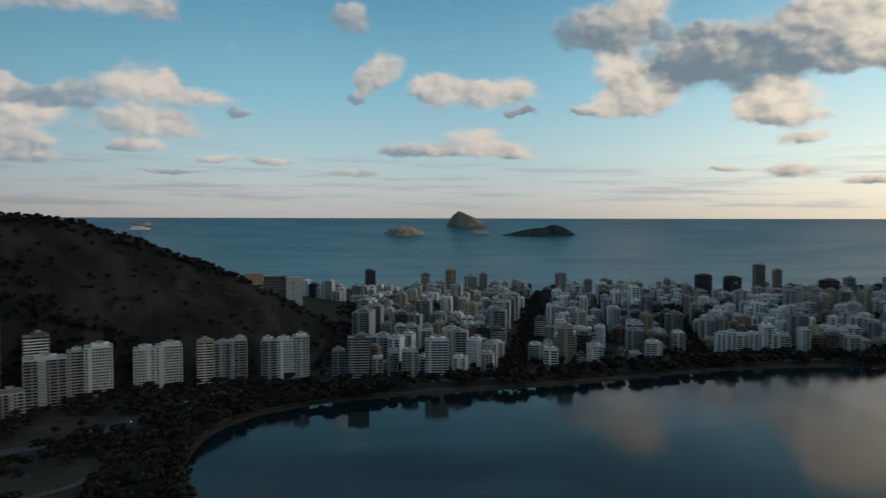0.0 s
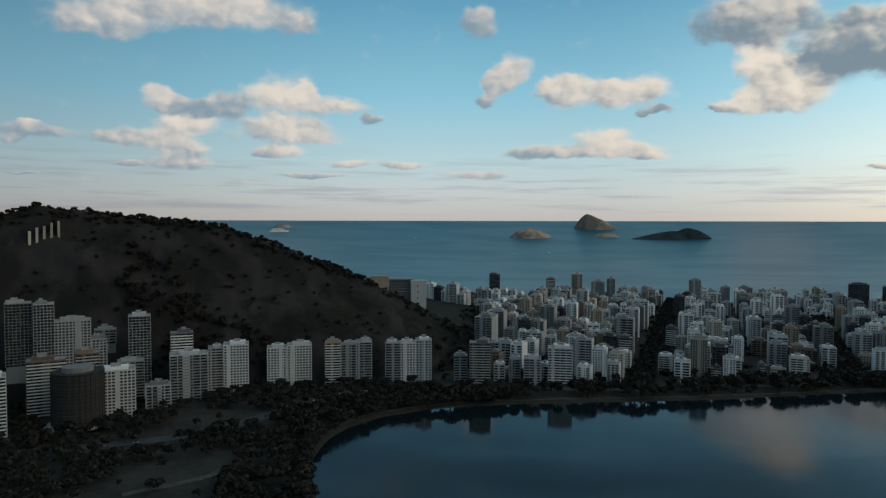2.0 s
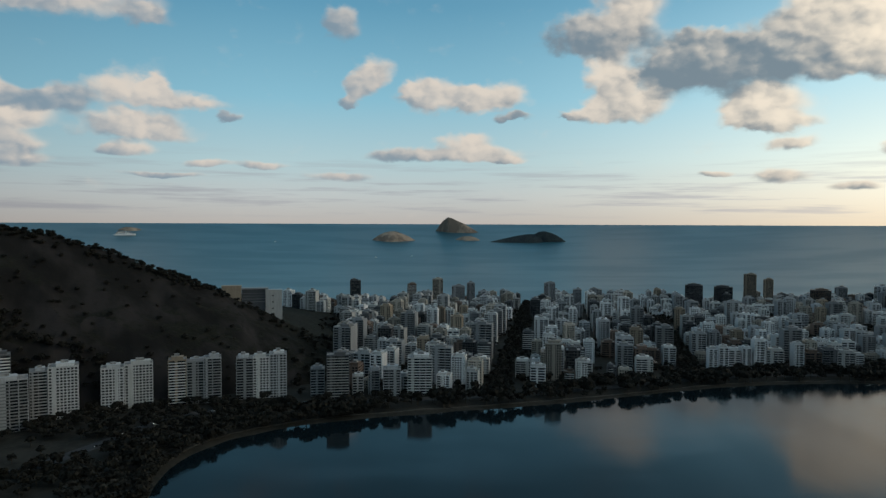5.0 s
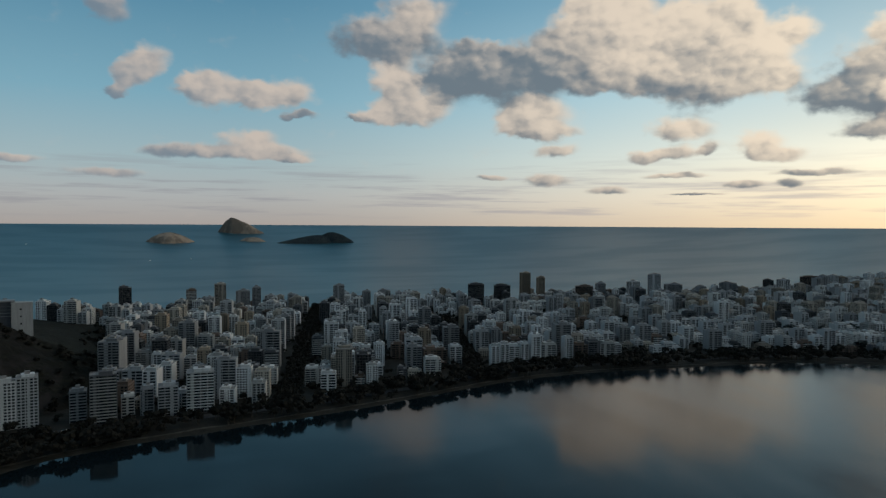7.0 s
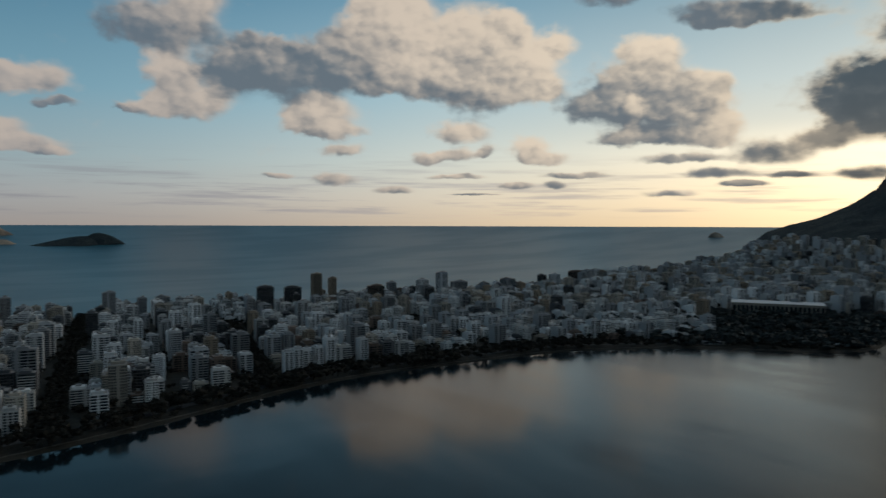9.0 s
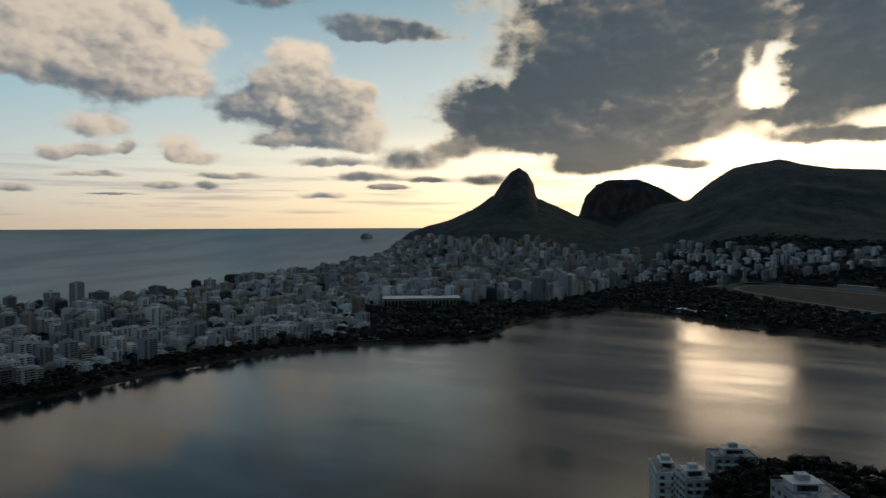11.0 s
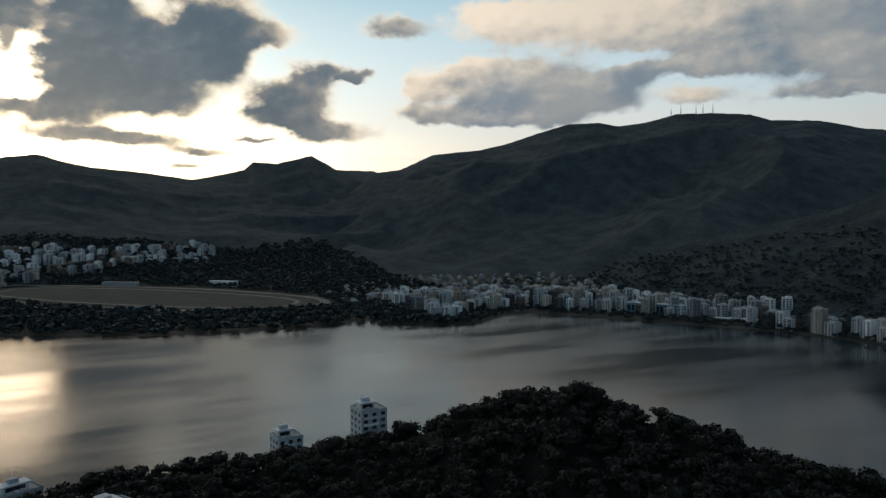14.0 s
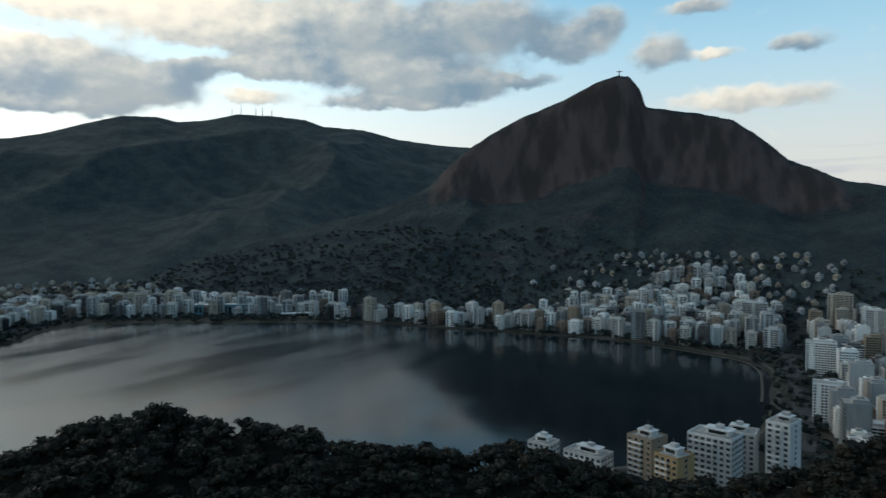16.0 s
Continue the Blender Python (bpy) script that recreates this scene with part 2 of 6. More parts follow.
def build_world():
    world = bpy.data.worlds.new("evening_sky")
    scene.world = world
    world.use_nodes = True
    world.cycles.sampling_method = "MANUAL"
    world.cycles.sample_map_resolution = 1024
    g = Graph(world.node_tree)
    bg = world.node_tree.nodes["Background"]
    way = g.node("ShaderNodeTexCoord").outputs["Generated"]
    x, y, z = g.split(way)
    az = g.math("ADD", g.math("MULTIPLY", g.math("ARCTAN2", g.math("MULTIPLY", y, -1.0), x), 57.2958), 90.0)
    el = g.math("MULTIPLY", g.math("ARCSINE", z), 57.2958)
    sun = compass(SUN_AZ, SUN_EL)
    near_sun = g.math("MAXIMUM", g.vec("DOT_PRODUCT", way, tuple(sun)), 0.0)
    glow_wide = g.math("POWER", near_sun, 5.0)
    glow_tight = g.math("POWER", near_sun, 1500.0)
    # clear air: blue overhead, pale towards the horizon, warm towards the sun
    sky = g.node("ShaderNodeTexSky")
    sky.sky_type, sky.sun_disc, sky.sun_elevation, sky.sun_rotation = "NISHITA", False, radians(SUN_EL), radians(SUN_AZ)
    sky.air_density, sky.dust_density, sky.ozone_density = 1.0, 1.5, 1.5
    up = g.math("DIVIDE", el, 90.0, clamp=True)
    cool = g.ramp(up, [(0.0, (0.56, 0.50, 0.47)), (0.025, (0.58, 0.60, 0.61)), (0.055, (0.49, 0.64, 0.69)), (0.11, (0.28, 0.54, 0.68)),
                       (0.19, (0.13, 0.34, 0.50)), (0.30, (0.125, 0.26, 0.38)), (0.5, (0.145, 0.24, 0.33)), (1.0, (0.14, 0.21, 0.28))])
    warm = g.ramp(up, [(0.0, (0.92, 0.70, 0.42)), (0.025, (1.0, 0.82, 0.56)), (0.06, (0.92, 0.86, 0.70)), (0.12, (0.60, 0.70, 0.70)),
                       (0.2, (0.26, 0.42, 0.50)), (0.34, (0.15, 0.20, 0.25)), (0.5, (0.15, 0.23, 0.31)), (1.0, (0.14, 0.21, 0.28))])
    clear = g.mix(g.math("MULTIPLY", g.math("POWER", near_sun, 2.0), 1.25, clamp=True), cool, warm)
    clear = g.mix(0.12, clear, g.vec("MULTIPLY", sky.outputs[0], (0.1, 0.1, 0.1)))
    glow_mid = g.math("POWER", near_sun, 30.0)
    clear = g.mix(1.0, clear, g.vec("MULTIPLY", (0.4, 0.3, 0.18), g.join(glow_tight, glow_tight, glow_tight)), "ADD")
    clear = g.mix(1.0, clear, g.vec("MULTIPLY", (0.16, 0.12, 0.07), g.join(glow_mid, glow_mid, glow_mid)), "ADD")
    low = g.math("MULTIPLY", g.math("POWER", near_sun, 5.0), g.smooth(el, 8.5, 4.0))
    clear = g.mix(1.0, clear, g.vec("MULTIPLY", (0.30, 0.23, 0.14), g.join(low, low, low)), "ADD")
    strip = g.math("MULTIPLY", g.math("POWER", near_sun, 14.0), g.smooth(el, 8.0, 5.5))
    clear = g.mix(1.0, clear, g.vec("MULTIPLY", (0.55, 0.42, 0.26), g.join(strip, strip, strip)), "ADD")
    pale = g.math("MULTIPLY", g.smooth(az, 92.0, 130.0), g.smooth(el, 26.0, 2.0))
    clear = g.mix(g.math("MULTIPLY", pale, 0.85), clear, g.mix(g.smooth(el, 4.0, 14.0), (0.46, 0.43, 0.39), (0.36, 0.41, 0.44)))
    # thin layered veils low over the sea
    veil_at = g.join(g.math("MULTIPLY", az, 0.05), g.math("MULTIPLY", el, 0.9))
    veil = g.math("MULTIPLY", g.smooth(g.noise(veil_at, 1.6, 4.0, 0.6), 0.47, 0.66), g.math("MULTIPLY", g.smooth(el, 0.3, 1.2), g.smooth(el, 6.5, 2.5)))
    clear = g.mix(g.math("MULTIPLY", veil, 0.55), clear, g.mix(glow_wide, (0.34, 0.33, 0.37), (0.55, 0.47, 0.40)))
    # brighter towards the sun, dimmer away from it
    clear = g.vec("MULTIPLY", clear, g.mix(g.smooth(near_sun, 0.1, 0.75), (1.0, 1.0, 1.0), (1.42, 1.4, 1.38)))
    away = g.math("MAXIMUM", g.vec("DOT_PRODUCT", way, tuple(-compass(SUN_AZ))), 0.0)
    clear = g.vec("MULTIPLY", clear, g.mix(g.smooth(away, 0.1, 0.8), (1.0, 1.0, 1.0), (0.6, 0.6, 0.62)))
    # cumulus: soft lobes that melt together, frayed by noise
    flat = g.join(g.math("MULTIPLY", az, 0.1), g.math("MULTIPLY", el, 0.14))
    w1 = g.vec("SUBTRACT", g.noise(flat, 2.6, 2.0, 0.45, True), (0.5, 0.5, 0.5))
    w2 = g.vec("SUBTRACT", g.noise(flat, 8.0, 3.0, 0.5, True), (0.5, 0.5, 0.5))
    finer = g.smooth(el, 3.0, 9.0, 0.35, 1.0)
    stir = g.vec("ADD", g.vec("MULTIPLY", w1, (2.6, 1.4, 0.0)), g.vec("MULTIPLY", w2, (1.5, 1.0, 0.0)))
    here = g.vec("ADD", g.join(az, el), g.vec("MULTIPLY", stir, g.join(finer, finer, finer)))
    mass, slope = (0.0, 0.0, 0.0), (0.0, 0.0, 0.0)
    for a, e, w, h, grey in CLOUDS_SOUTH + CLOUDS_COAST + [(a, e, w * 0.96, h * 0.94, k) for a, e, w, h, k in CLOUDS_WEST] + CLOUDS_NORTH + CLOUDS_NORTH_EAST:
        at = g.madd(here, (1.0 / w, 1.0 / h, 0.0), (-a / w, -e / h, 0.0))
        far = g.vec("DOT_PRODUCT", at, at)
        lobe = g.math("POWER", 0.47, g.math("MULTIPLY", far, g.math("ADD", g.math("MULTIPLY", far, 0.5), 0.5)))
        lobe = g.join(lobe, lobe, lobe)
        mass = g.madd(lobe, (1.0, grey, 1.0 / h), mass)
        slope = g.madd(lobe, (1.0 / w, a / w, e / h), slope)
    total, grey, tall = g.split(mass)
    thin, across, over = g.split(slope)
    per = g.math("DIVIDE", 1.0, g.math("MAXIMUM", total, 0.001))
    grey = g.math("MULTIPLY", grey, per)
    hx, hy, hz = g.split(here)
    rise = g.math("MULTIPLY", g.math("SUBTRACT", g.math("MULTIPLY", hy, tall), over), per)
    aside = g.math("MULTIPLY", g.math("SUBTRACT", g.math("MULTIPLY", hx, thin), across), per)
    side = g.smooth(az, 70.0, 96.0, 1.0, -1.0)
    toward = g.join(g.math("MULTIPLY", side, 0.9), 0.75)

    def puffs(at):
        total = None
        for scale, share in ((0.42, 1.0), (1.05, 0.5)):
            n = g.node("ShaderNodeTexVoronoi")
            n.feature, n.voronoi_dimensions = "SMOOTH_F1", "2D"
            g.put(n.inputs["Vector"], g.vec("MULTIPLY", at, (scale, scale * 1.4, 0.0)))
            n.inputs["Scale"].default_value, n.inputs["Smoothness"].default_value = 1.0, 0.6
            v = g.math("MULTIPLY", n.outputs["Distance"], share)
            total = v if total is None else g.math("ADD", total, v)
        return total

    swirl = g.vec("ADD", g.join(az, el), g.vec("MULTIPLY", w2, (1.6, 1.0, 0.0)))
    puff = puffs(swirl)
    puff_ahead = puffs(g.vec("ADD", swirl, g.vec("MULTIPLY", toward, (0.5, 0.5, 0.0))))
    relief = g.noise(flat, 4.0, 6.0, 0.52)
    relief_ahead = g.noise(g.vec("ADD", flat, g.vec("MULTIPLY", toward, (0.09, 0.10, 0.0))), 4.0, 6.0, 0.52)
    fray = g.math("ADD", g.math("MULTIPLY", g.math("SUBTRACT", relief, 0.5), 0.95), g.math("MULTIPLY", g.math("SUBTRACT", 0.62, puff), 0.20))
    base = g.smooth(rise, -0.45, -1.3, 0.0, 0.22)
    body = g.math("SUBTRACT", g.math("ADD", total, fray), base)
    dens = g.smooth(body, 0.08, 0.90)
    soft = g.smooth(az, 96.0, 125.0)
    dens = g.mix(soft, g.join(dens, dens, dens), g.join(*[g.smooth(body, 0.08, 0.95)] * 3))
    # light from the sun's side and from above, grey bases
    billow = g.math("ADD", g.math("MULTIPLY", g.math("SUBTRACT", puff_ahead, puff), g.smooth(az, 88.0, 112.0, 0.50, 0.12)), g.math("MULTIPLY", g.math("SUBTRACT", relief_ahead, relief), g.smooth(az, 88.0, 112.0, 0.85, 0.8)))
    turn = g.math("ADD", g.math("MULTIPLY", rise, 0.36), g.math("MULTIPLY", g.math("MULTIPLY", aside, side), 0.12))
    shine = g.math("ADD", g.math("SUBTRACT", 0.95, g.math("MULTIPLY", grey, 0.92)), g.math("ADD", turn, billow))
    light = g.smooth(g.math("ADD", shine, g.smooth(body, 0.7, 0.2, 0.0, 0.12)), -0.22, 1.12)
    lit_colour = g.mix(g.math("POWER", near_sun, 2.0), (0.74, 0.63, 0.55), (1.45, 1.18, 0.86))
    lit_colour = g.mix(g.smooth(az, 100.0, 135.0, 0.0, 0.85), lit_colour, (0.66, 0.58, 0.47))
    dark_colour = g.mix(g.smooth(az, -12.0, 22.0), (0.235, 0.295, 0.36), (0.185, 0.22, 0.26))
    dark_colour = g.mix(g.smooth(az, 112.0, 150.0), dark_colour, (0.125, 0.175, 0.225))
    # banks in front of the sun: dark hearts with bright rims
    swell = g.math("MULTIPLY", g.math("SUBTRACT", g.noise(flat, 1.5, 4.0, 0.45, distortion=0.5), 0.5), 2.8)
    thick = g.smooth(g.math("SUBTRACT", body, g.math("ADD", g.math("MULTIPLY", billow, 0.6), g.math("MULTIPLY", swell, 0.16))), 0.28, 1.05)
    rim = g.mix(glow_wide, (0.62, 0.58, 0.52), (1.25, 0.98, 0.64))
    tone = g.math("ADD", g.math("ADD", swell, g.math("MULTIPLY", billow, 1.6)), g.math("SUBTRACT", g.math("MULTIPLY", rise, 0.24), g.math("ADD", g.math("MULTIPLY", g.math("SUBTRACT", grey, 0.95), 2.0), g.math("MULTIPLY", g.math("SUBTRACT", g.math("MINIMUM", total, 2.6), 1.3), 0.45))))
    core = g.ramp(g.smooth(tone, -0.75, 0.95), [(0.0, (0.036, 0.066, 0.098)), (0.45, (0.072, 0.100, 0.128)), (0.75, (0.14, 0.145, 0.15)), (1.0, (0.31, 0.28, 0.24))])
    behind = g.mix(thick, rim, core)
    dark_colour = g.mix(g.math("MULTIPLY", g.smooth(az, 96.0, 118.0), g.smooth(swell, -0.5, 0.6)), dark_colour, (0.27, 0.28, 0.28))
    front = g.mix(light, dark_colour, lit_colour)
    backlit = g.math("MULTIPLY", g.smooth(az, 54.0, 66.0), g.smooth(az, 124.0, 104.0))
    cover = g.math("MULTIPLY", g.split(dens)[0], g.smooth(grey, 0.6, 1.0, 0.95, 0.92))
    clear = g.mix(cover, clear, g.mix(backlit, front, behind))
    # scattered cloud higher up, which only the water shows
    high = g.math("MULTIPLY", g.smooth(g.noise(flat, 0.9, 5.0, 0.55), 0.50, 0.66), g.smooth(el, 17.5, 22.0))
    clear = g.mix(g.math("MULTIPLY", high, 0.6), clear, g.mix(glow_wide, (0.24, 0.25, 0.28), (0.40, 0.36, 0.31)))
    # unseen bright patch above the banks and western ridge, added to brighten the lake
    above = g.math("POWER", g.math("MAXIMUM", g.vec("DOT_PRODUCT", way, tuple(compass(98.0, 28.0))), 0.0), 11.0)
    above = g.math("MULTIPLY", above, g.smooth(el, 18.0, 24.0))
    clear = g.mix(1.0, clear, g.vec("MULTIPLY", (1.7, 1.42, 1.05), g.join(above, above, above)), "ADD")
    # below the horizon: dim sea colour
    clear = g.mix(g.smooth(el, -0.4, -1.2), clear, (0.05, 0.09, 0.12))
    g.put(bg.inputs["Color"], clear)
    bg.inputs["Strength"].default_value = 1.0


build_world()
sun_lamp = new("sun", bpy.data.lights.new("sun", "SUN"))
sun_lamp.data.energy, sun_lamp.data.angle, sun_lamp.data.color = 0.11, radians(8.0), (1.0, 0.74, 0.48)
sun_lamp.matrix_world = look(compass(SUN_AZ, SUN_EL) * 100, (0, 0, 0))

# ---- materials ----
def material(name):
    m = bpy.data.materials.new(name)
    m.use_nodes = True
    g = Graph(m.node_tree)
    return m, g, m.node_tree.nodes["Principled BSDF"]


def place(g, scale=1.0):
    """World-sized coordinates of the point that is shaded."""
    at = g.node("ShaderNodeNewGeometry").outputs["Position"]
    return g.vec("MULTIPLY", at, (scale, scale, scale))


def bump(g, bsdf, height, strength, distance):
    n = g.node("ShaderNodeBump")
    n.inputs["Strength"].default_value, n.inputs["Distance"].default_value = strength, distance
    g.put(n.inputs["Height"], height)
    g.put(bsdf.inputs["Normal"], n.outputs[0])


def rough_material(name, dark, light, scale, roughness=0.9, relief=0.4, depth=0.3, fine=9.0):
    """A matt surface with variation at two scales."""
    m, g, b = material(name)
    p = place(g)
    f = g.math("ADD", g.math("MULTIPLY", g.noise(p, scale, 5.0), 0.6), g.math("MULTIPLY", g.noise(p, scale * fine, 4.0), 0.4))
    g.put(b.inputs["Base Color"], g.mix(g.smooth(f, 0.36, 0.64), dark, light))
    b.inputs["Roughness"].default_value = roughness
    b.inputs["Specular IOR Level"].default_value = 0.25
    bump(g, b, g.noise(p, scale * fine, 5.0, 0.65), relief, depth)
    return m


def water_material(name, colour, calm, ruffled, scale, strength, wind=None, ior=(1.22, 1.35)):
    """Water: a dark body under a mirror that small waves blur; wind ruffles it more on one side."""
    m, g, b = material(name)
    p = place(g)
    x, y, z = g.split(p)
    patch = g.smooth(g.noise(g.vec("MULTIPLY", p, (0.0016, 0.0040, 0.0)), 1.0, 4.0, 0.55), 0.40, 0.62)
    if wind:
        reach = g.math("ADD", g.math("MULTIPLY", x, wind[0]), g.math("MULTIPLY", y, wind[1]))
        streak = g.smooth(g.noise(g.vec("MULTIPLY", p, (0.0095, 0.0022, 0.0)), 1.0, 4.0, 0.6), 0.36, 0.64)
        patch = g.math("MULTIPLY", g.math("MAXIMUM", g.smooth(reach, wind[2], wind[3]), g.math("MULTIPLY", patch, 0.5)), g.math("ADD", 0.5, g.math("MULTIPLY", streak, 0.6)))
    b.inputs["Base Color"].default_value = (*colour, 1)
    g.put(b.inputs["IOR"], g.math("ADD", ior[0], g.math("MULTIPLY", patch, ior[1] - ior[0])))
    g.put(b.inputs["Roughness"], g.math("ADD", calm, g.math("MULTIPLY", patch, ruffled - calm)))
    waves = g.math("ADD", g.noise(p, scale, 4.0, 0.6), g.math("MULTIPLY", g.noise(p, scale * 0.2, 3.0, 0.5), 1.5))
    bump(g, b, waves, strength, 1.0)
    return m


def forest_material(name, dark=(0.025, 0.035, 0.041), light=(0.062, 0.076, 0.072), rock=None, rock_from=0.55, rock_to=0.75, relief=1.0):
    """Tree canopy seen from afar, distance haze put into its bluish default colours; bare rock where the slope is
    steep.
    """
    m, g, b = material(name)
    p = place(g)
    clump = g.node("ShaderNodeTexVoronoi")
    g.put(clump.inputs["Vector"], g.vec("ADD", p, g.vec("MULTIPLY", g.noise(p, 0.05, 3.0, 0.6, True), (14.0, 14.0, 14.0))))
    clump.inputs["Scale"].default_value = 0.085
    crown = g.math("SUBTRACT", 1.0, clump.outputs["Distance"])
    f = g.math("ADD", g.math("MULTIPLY", g.noise(p, 0.012, 5.0, 0.6), 0.55), g.math("MULTIPLY", g.noise(p, 0.16, 4.0, 0.6), 0.45))
    colour = g.mix(g.smooth(f, 0.36, 0.66), dark, light)
    height = g.math("ADD", crown, g.noise(p, 0.3, 4.0))
    if rock:
        steep = g.split(g.node("ShaderNodeNewGeometry").outputs["True Normal"])[2]
        bare = g.smooth(g.math("ADD", steep, g.math("MULTIPLY", g.math("SUBTRACT", g.noise(p, 0.014, 5.0, 0.6), 0.5), 0.55)), rock_to, rock_from)
        streak = g.noise(g.vec("MULTIPLY", p, (0.022, 0.022, 0.0028)), 1.0, 4.0, 0.5)
        stone = g.mix(g.smooth(streak, 0.38, 0.62), rock[0], rock[1])
        colour = g.mix(bare, colour, stone)
        height = g.math("MULTIPLY", height, g.math("SUBTRACT", 1.0, g.math("MULTIPLY", bare, 0.8)))
    g.put(b.inputs["Base Color"], colour)
    b.inputs["Roughness"].default_value = 0.95
    b.inputs["Specular IOR Level"].default_value = 0.1
    bump(g, b, height, relief, 6.0)
    return m


def wall_material(name, tone):
    """Painted render on a building, dulled by grime and rain streaks."""
    m, g, b = material(name)
    p = place(g)
    grime = g.math("ADD", g.math("MULTIPLY", g.noise(g.vec("MULTIPLY", p, (0.5, 0.5, 0.06)), 1.0, 5.0, 0.6), 0.6), g.math("MULTIPLY", g.noise(p, 0.9, 4.0), 0.4))
    own = g.node("ShaderNodeAttribute")
    own.attribute_name = "tone"
    pick = g.math("FRACT", g.math("ADD", own.outputs["Fac"], g.node("ShaderNodeObjectInfo").outputs["Random"]))
    shift = g.math("ADD", 0.52, g.math("MULTIPLY", pick, 0.58))
    paint = g.vec("MULTIPLY", tone, g.join(shift, shift, shift))
    g.put(b.inputs["Base Color"], g.mix(g.math("MULTIPLY", g.smooth(grime, 0.36, 0.68), 0.5), paint, g.vec("MULTIPLY", paint, (0.55, 0.53, 0.5))))
    b.inputs["Roughness"].default_value = 0.85
    bump(g, b, g.noise(p, 2.2, 4.0), 0.25, 0.08)
    return m


def glass_material(name, dark=(0.012, 0.015, 0.018), light=(0.07, 0.07, 0.065)):
    """Window panes with dim rooms and blinds behind them."""
    m, g, b = material(name)
    p = place(g)
    room = g.node("ShaderNodeTexWhiteNoise")
    g.put(room.inputs["Vector"], g.vec("FLOOR", g.vec("MULTIPLY", p, (0.4, 0.4, 0.33))))
    g.put(b.inputs["Base Color"], g.mix(g.smooth(room.outputs["Value"], 0.55, 1.0), dark, light))
    b.inputs["Roughness"].default_value = 0.12
    b.inputs["IOR"].default_value = 1.5
    bump(g, b, g.noise(p, 0.25, 2.0), 0.05, 0.1)
    return m


TONES = {"white": (0.86, 0.85, 0.83), "off_white": (0.76, 0.74, 0.70), "pale_grey": (0.54, 0.54, 0.54), "grey": (0.38, 0.38, 0.38), "beige": (0.58, 0.51, 0.42),
         "tan": (0.46, 0.36, 0.26), "brown": (0.24, 0.17, 0.13), "dark_grey": (0.13, 0.13, 0.135), "charcoal": (0.042, 0.038, 0.036), "ochre": (0.62, 0.42, 0.20), "blue": (0.20, 0.38, 0.46)}
MAT_WALLS = {k: wall_material(k + "_render", v) for k, v in TONES.items()}
MAT_GLASS = glass_material("window_glass")
MAT_ROOF = rough_material("roof_screed", (0.20, 0.19, 0.18), (0.40, 0.38, 0.35), 0.35)
MAT_SOIL = rough_material("park_soil", (0.015, 0.015, 0.011), (0.042, 0.038, 0.030), 0.02)
MAT_ASPHALT = rough_material("asphalt", (0.042, 0.043, 0.045), (0.07, 0.07, 0.07), 0.12)
MAT_PATH = rough_material("pale_path", (0.05, 0.046, 0.040), (0.105, 0.096, 0.08), 0.2)
MAT_BARK = rough_material("bark", (0.05, 0.04, 0.03), (0.11, 0.09, 0.07), 0.8)
MAT_LAKE = water_material("lake_water", (0.006, 0.012, 0.015), 0.05, 0.25, 0.2, 0.02, (1.0, 0.05, 80.0, 950.0), (1.17, 1.50))
MAT_SEA = water_material("sea_water", (0.016, 0.094, 0.126), 0.34, 0.40, 0.03, 0.03, None, (1.33, 1.38))
MAT_FOREST = forest_material("hazy_forest_canopy", relief=0.6)
MAT_CLIFF = forest_material("forest_and_cliff", rock=((0.050, 0.040, 0.038), (0.092, 0.070, 0.066)), rock_from=0.52, rock_to=0.74)
# the hill's shade is put into these very dark colours
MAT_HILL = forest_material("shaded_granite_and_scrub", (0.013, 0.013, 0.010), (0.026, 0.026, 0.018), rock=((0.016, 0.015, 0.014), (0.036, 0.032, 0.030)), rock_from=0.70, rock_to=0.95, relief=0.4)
# ground seen between the crowns, with their shade put into the colour
MAT_SHADED_LITTER = forest_material("shaded_litter_and_scrub", (0.009, 0.008, 0.007), (0.020, 0.018, 0.014), relief=0.5)
# evening sunlight on the islands is put into the pale tan rock
MAT_ISLAND = forest_material("sunlit_island_rock", rock=((0.20, 0.16, 0.125), (0.42, 0.33, 0.25)), rock_from=0.90, rock_to=1.08, relief=0.25)


def leaf_material(name, dark, light):
    m, g, b = material(name)
    n = g.node("ShaderNodeNewGeometry")
    f = g.math("ADD", g.math("MULTIPLY", n.outputs["Random Per Island"], 0.5), g.math("MULTIPLY", g.noise(n.outputs["Position"], 0.06, 4.0), 0.6))
    g.put(b.inputs["Base Color"], g.mix(g.smooth(f, 0.25, 0.9), dark, light))
    b.inputs["Roughness"].default_value = 0.7
    b.inputs["Specular IOR Level"].default_value = 0.2
    return m


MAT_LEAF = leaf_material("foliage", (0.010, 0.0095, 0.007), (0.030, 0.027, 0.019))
# far trees repeat the foliage paler and bluer, distance haze put into the colour
MAT_WOODS = leaf_material("hazy_far_foliage", (0.019, 0.024, 0.024), (0.054, 0.063, 0.057))
MAT_STEEL = rough_material("painted_steel", (0.30, 0.30, 0.30), (0.42, 0.42, 0.42), 1.0, 0.5)
MAT_TRACK = rough_material("race_track_sand", (0.11, 0.098, 0.08), (0.18, 0.16, 0.13), 0.05)
MAT_TURF = rough_material("race_course_turf", (0.015, 0.018, 0.013), (0.030, 0.032, 0.023), 0.02)
MAT_SHIP = rough_material("white_ship_paint", (0.84, 0.83, 0.80), (0.92, 0.91, 0.88), 0.05, 0.5)
MAT_FRAME = rough_material("window_frame_paint", (0.30, 0.30, 0.30), (0.50, 0.50, 0.49), 0.8, 0.5)

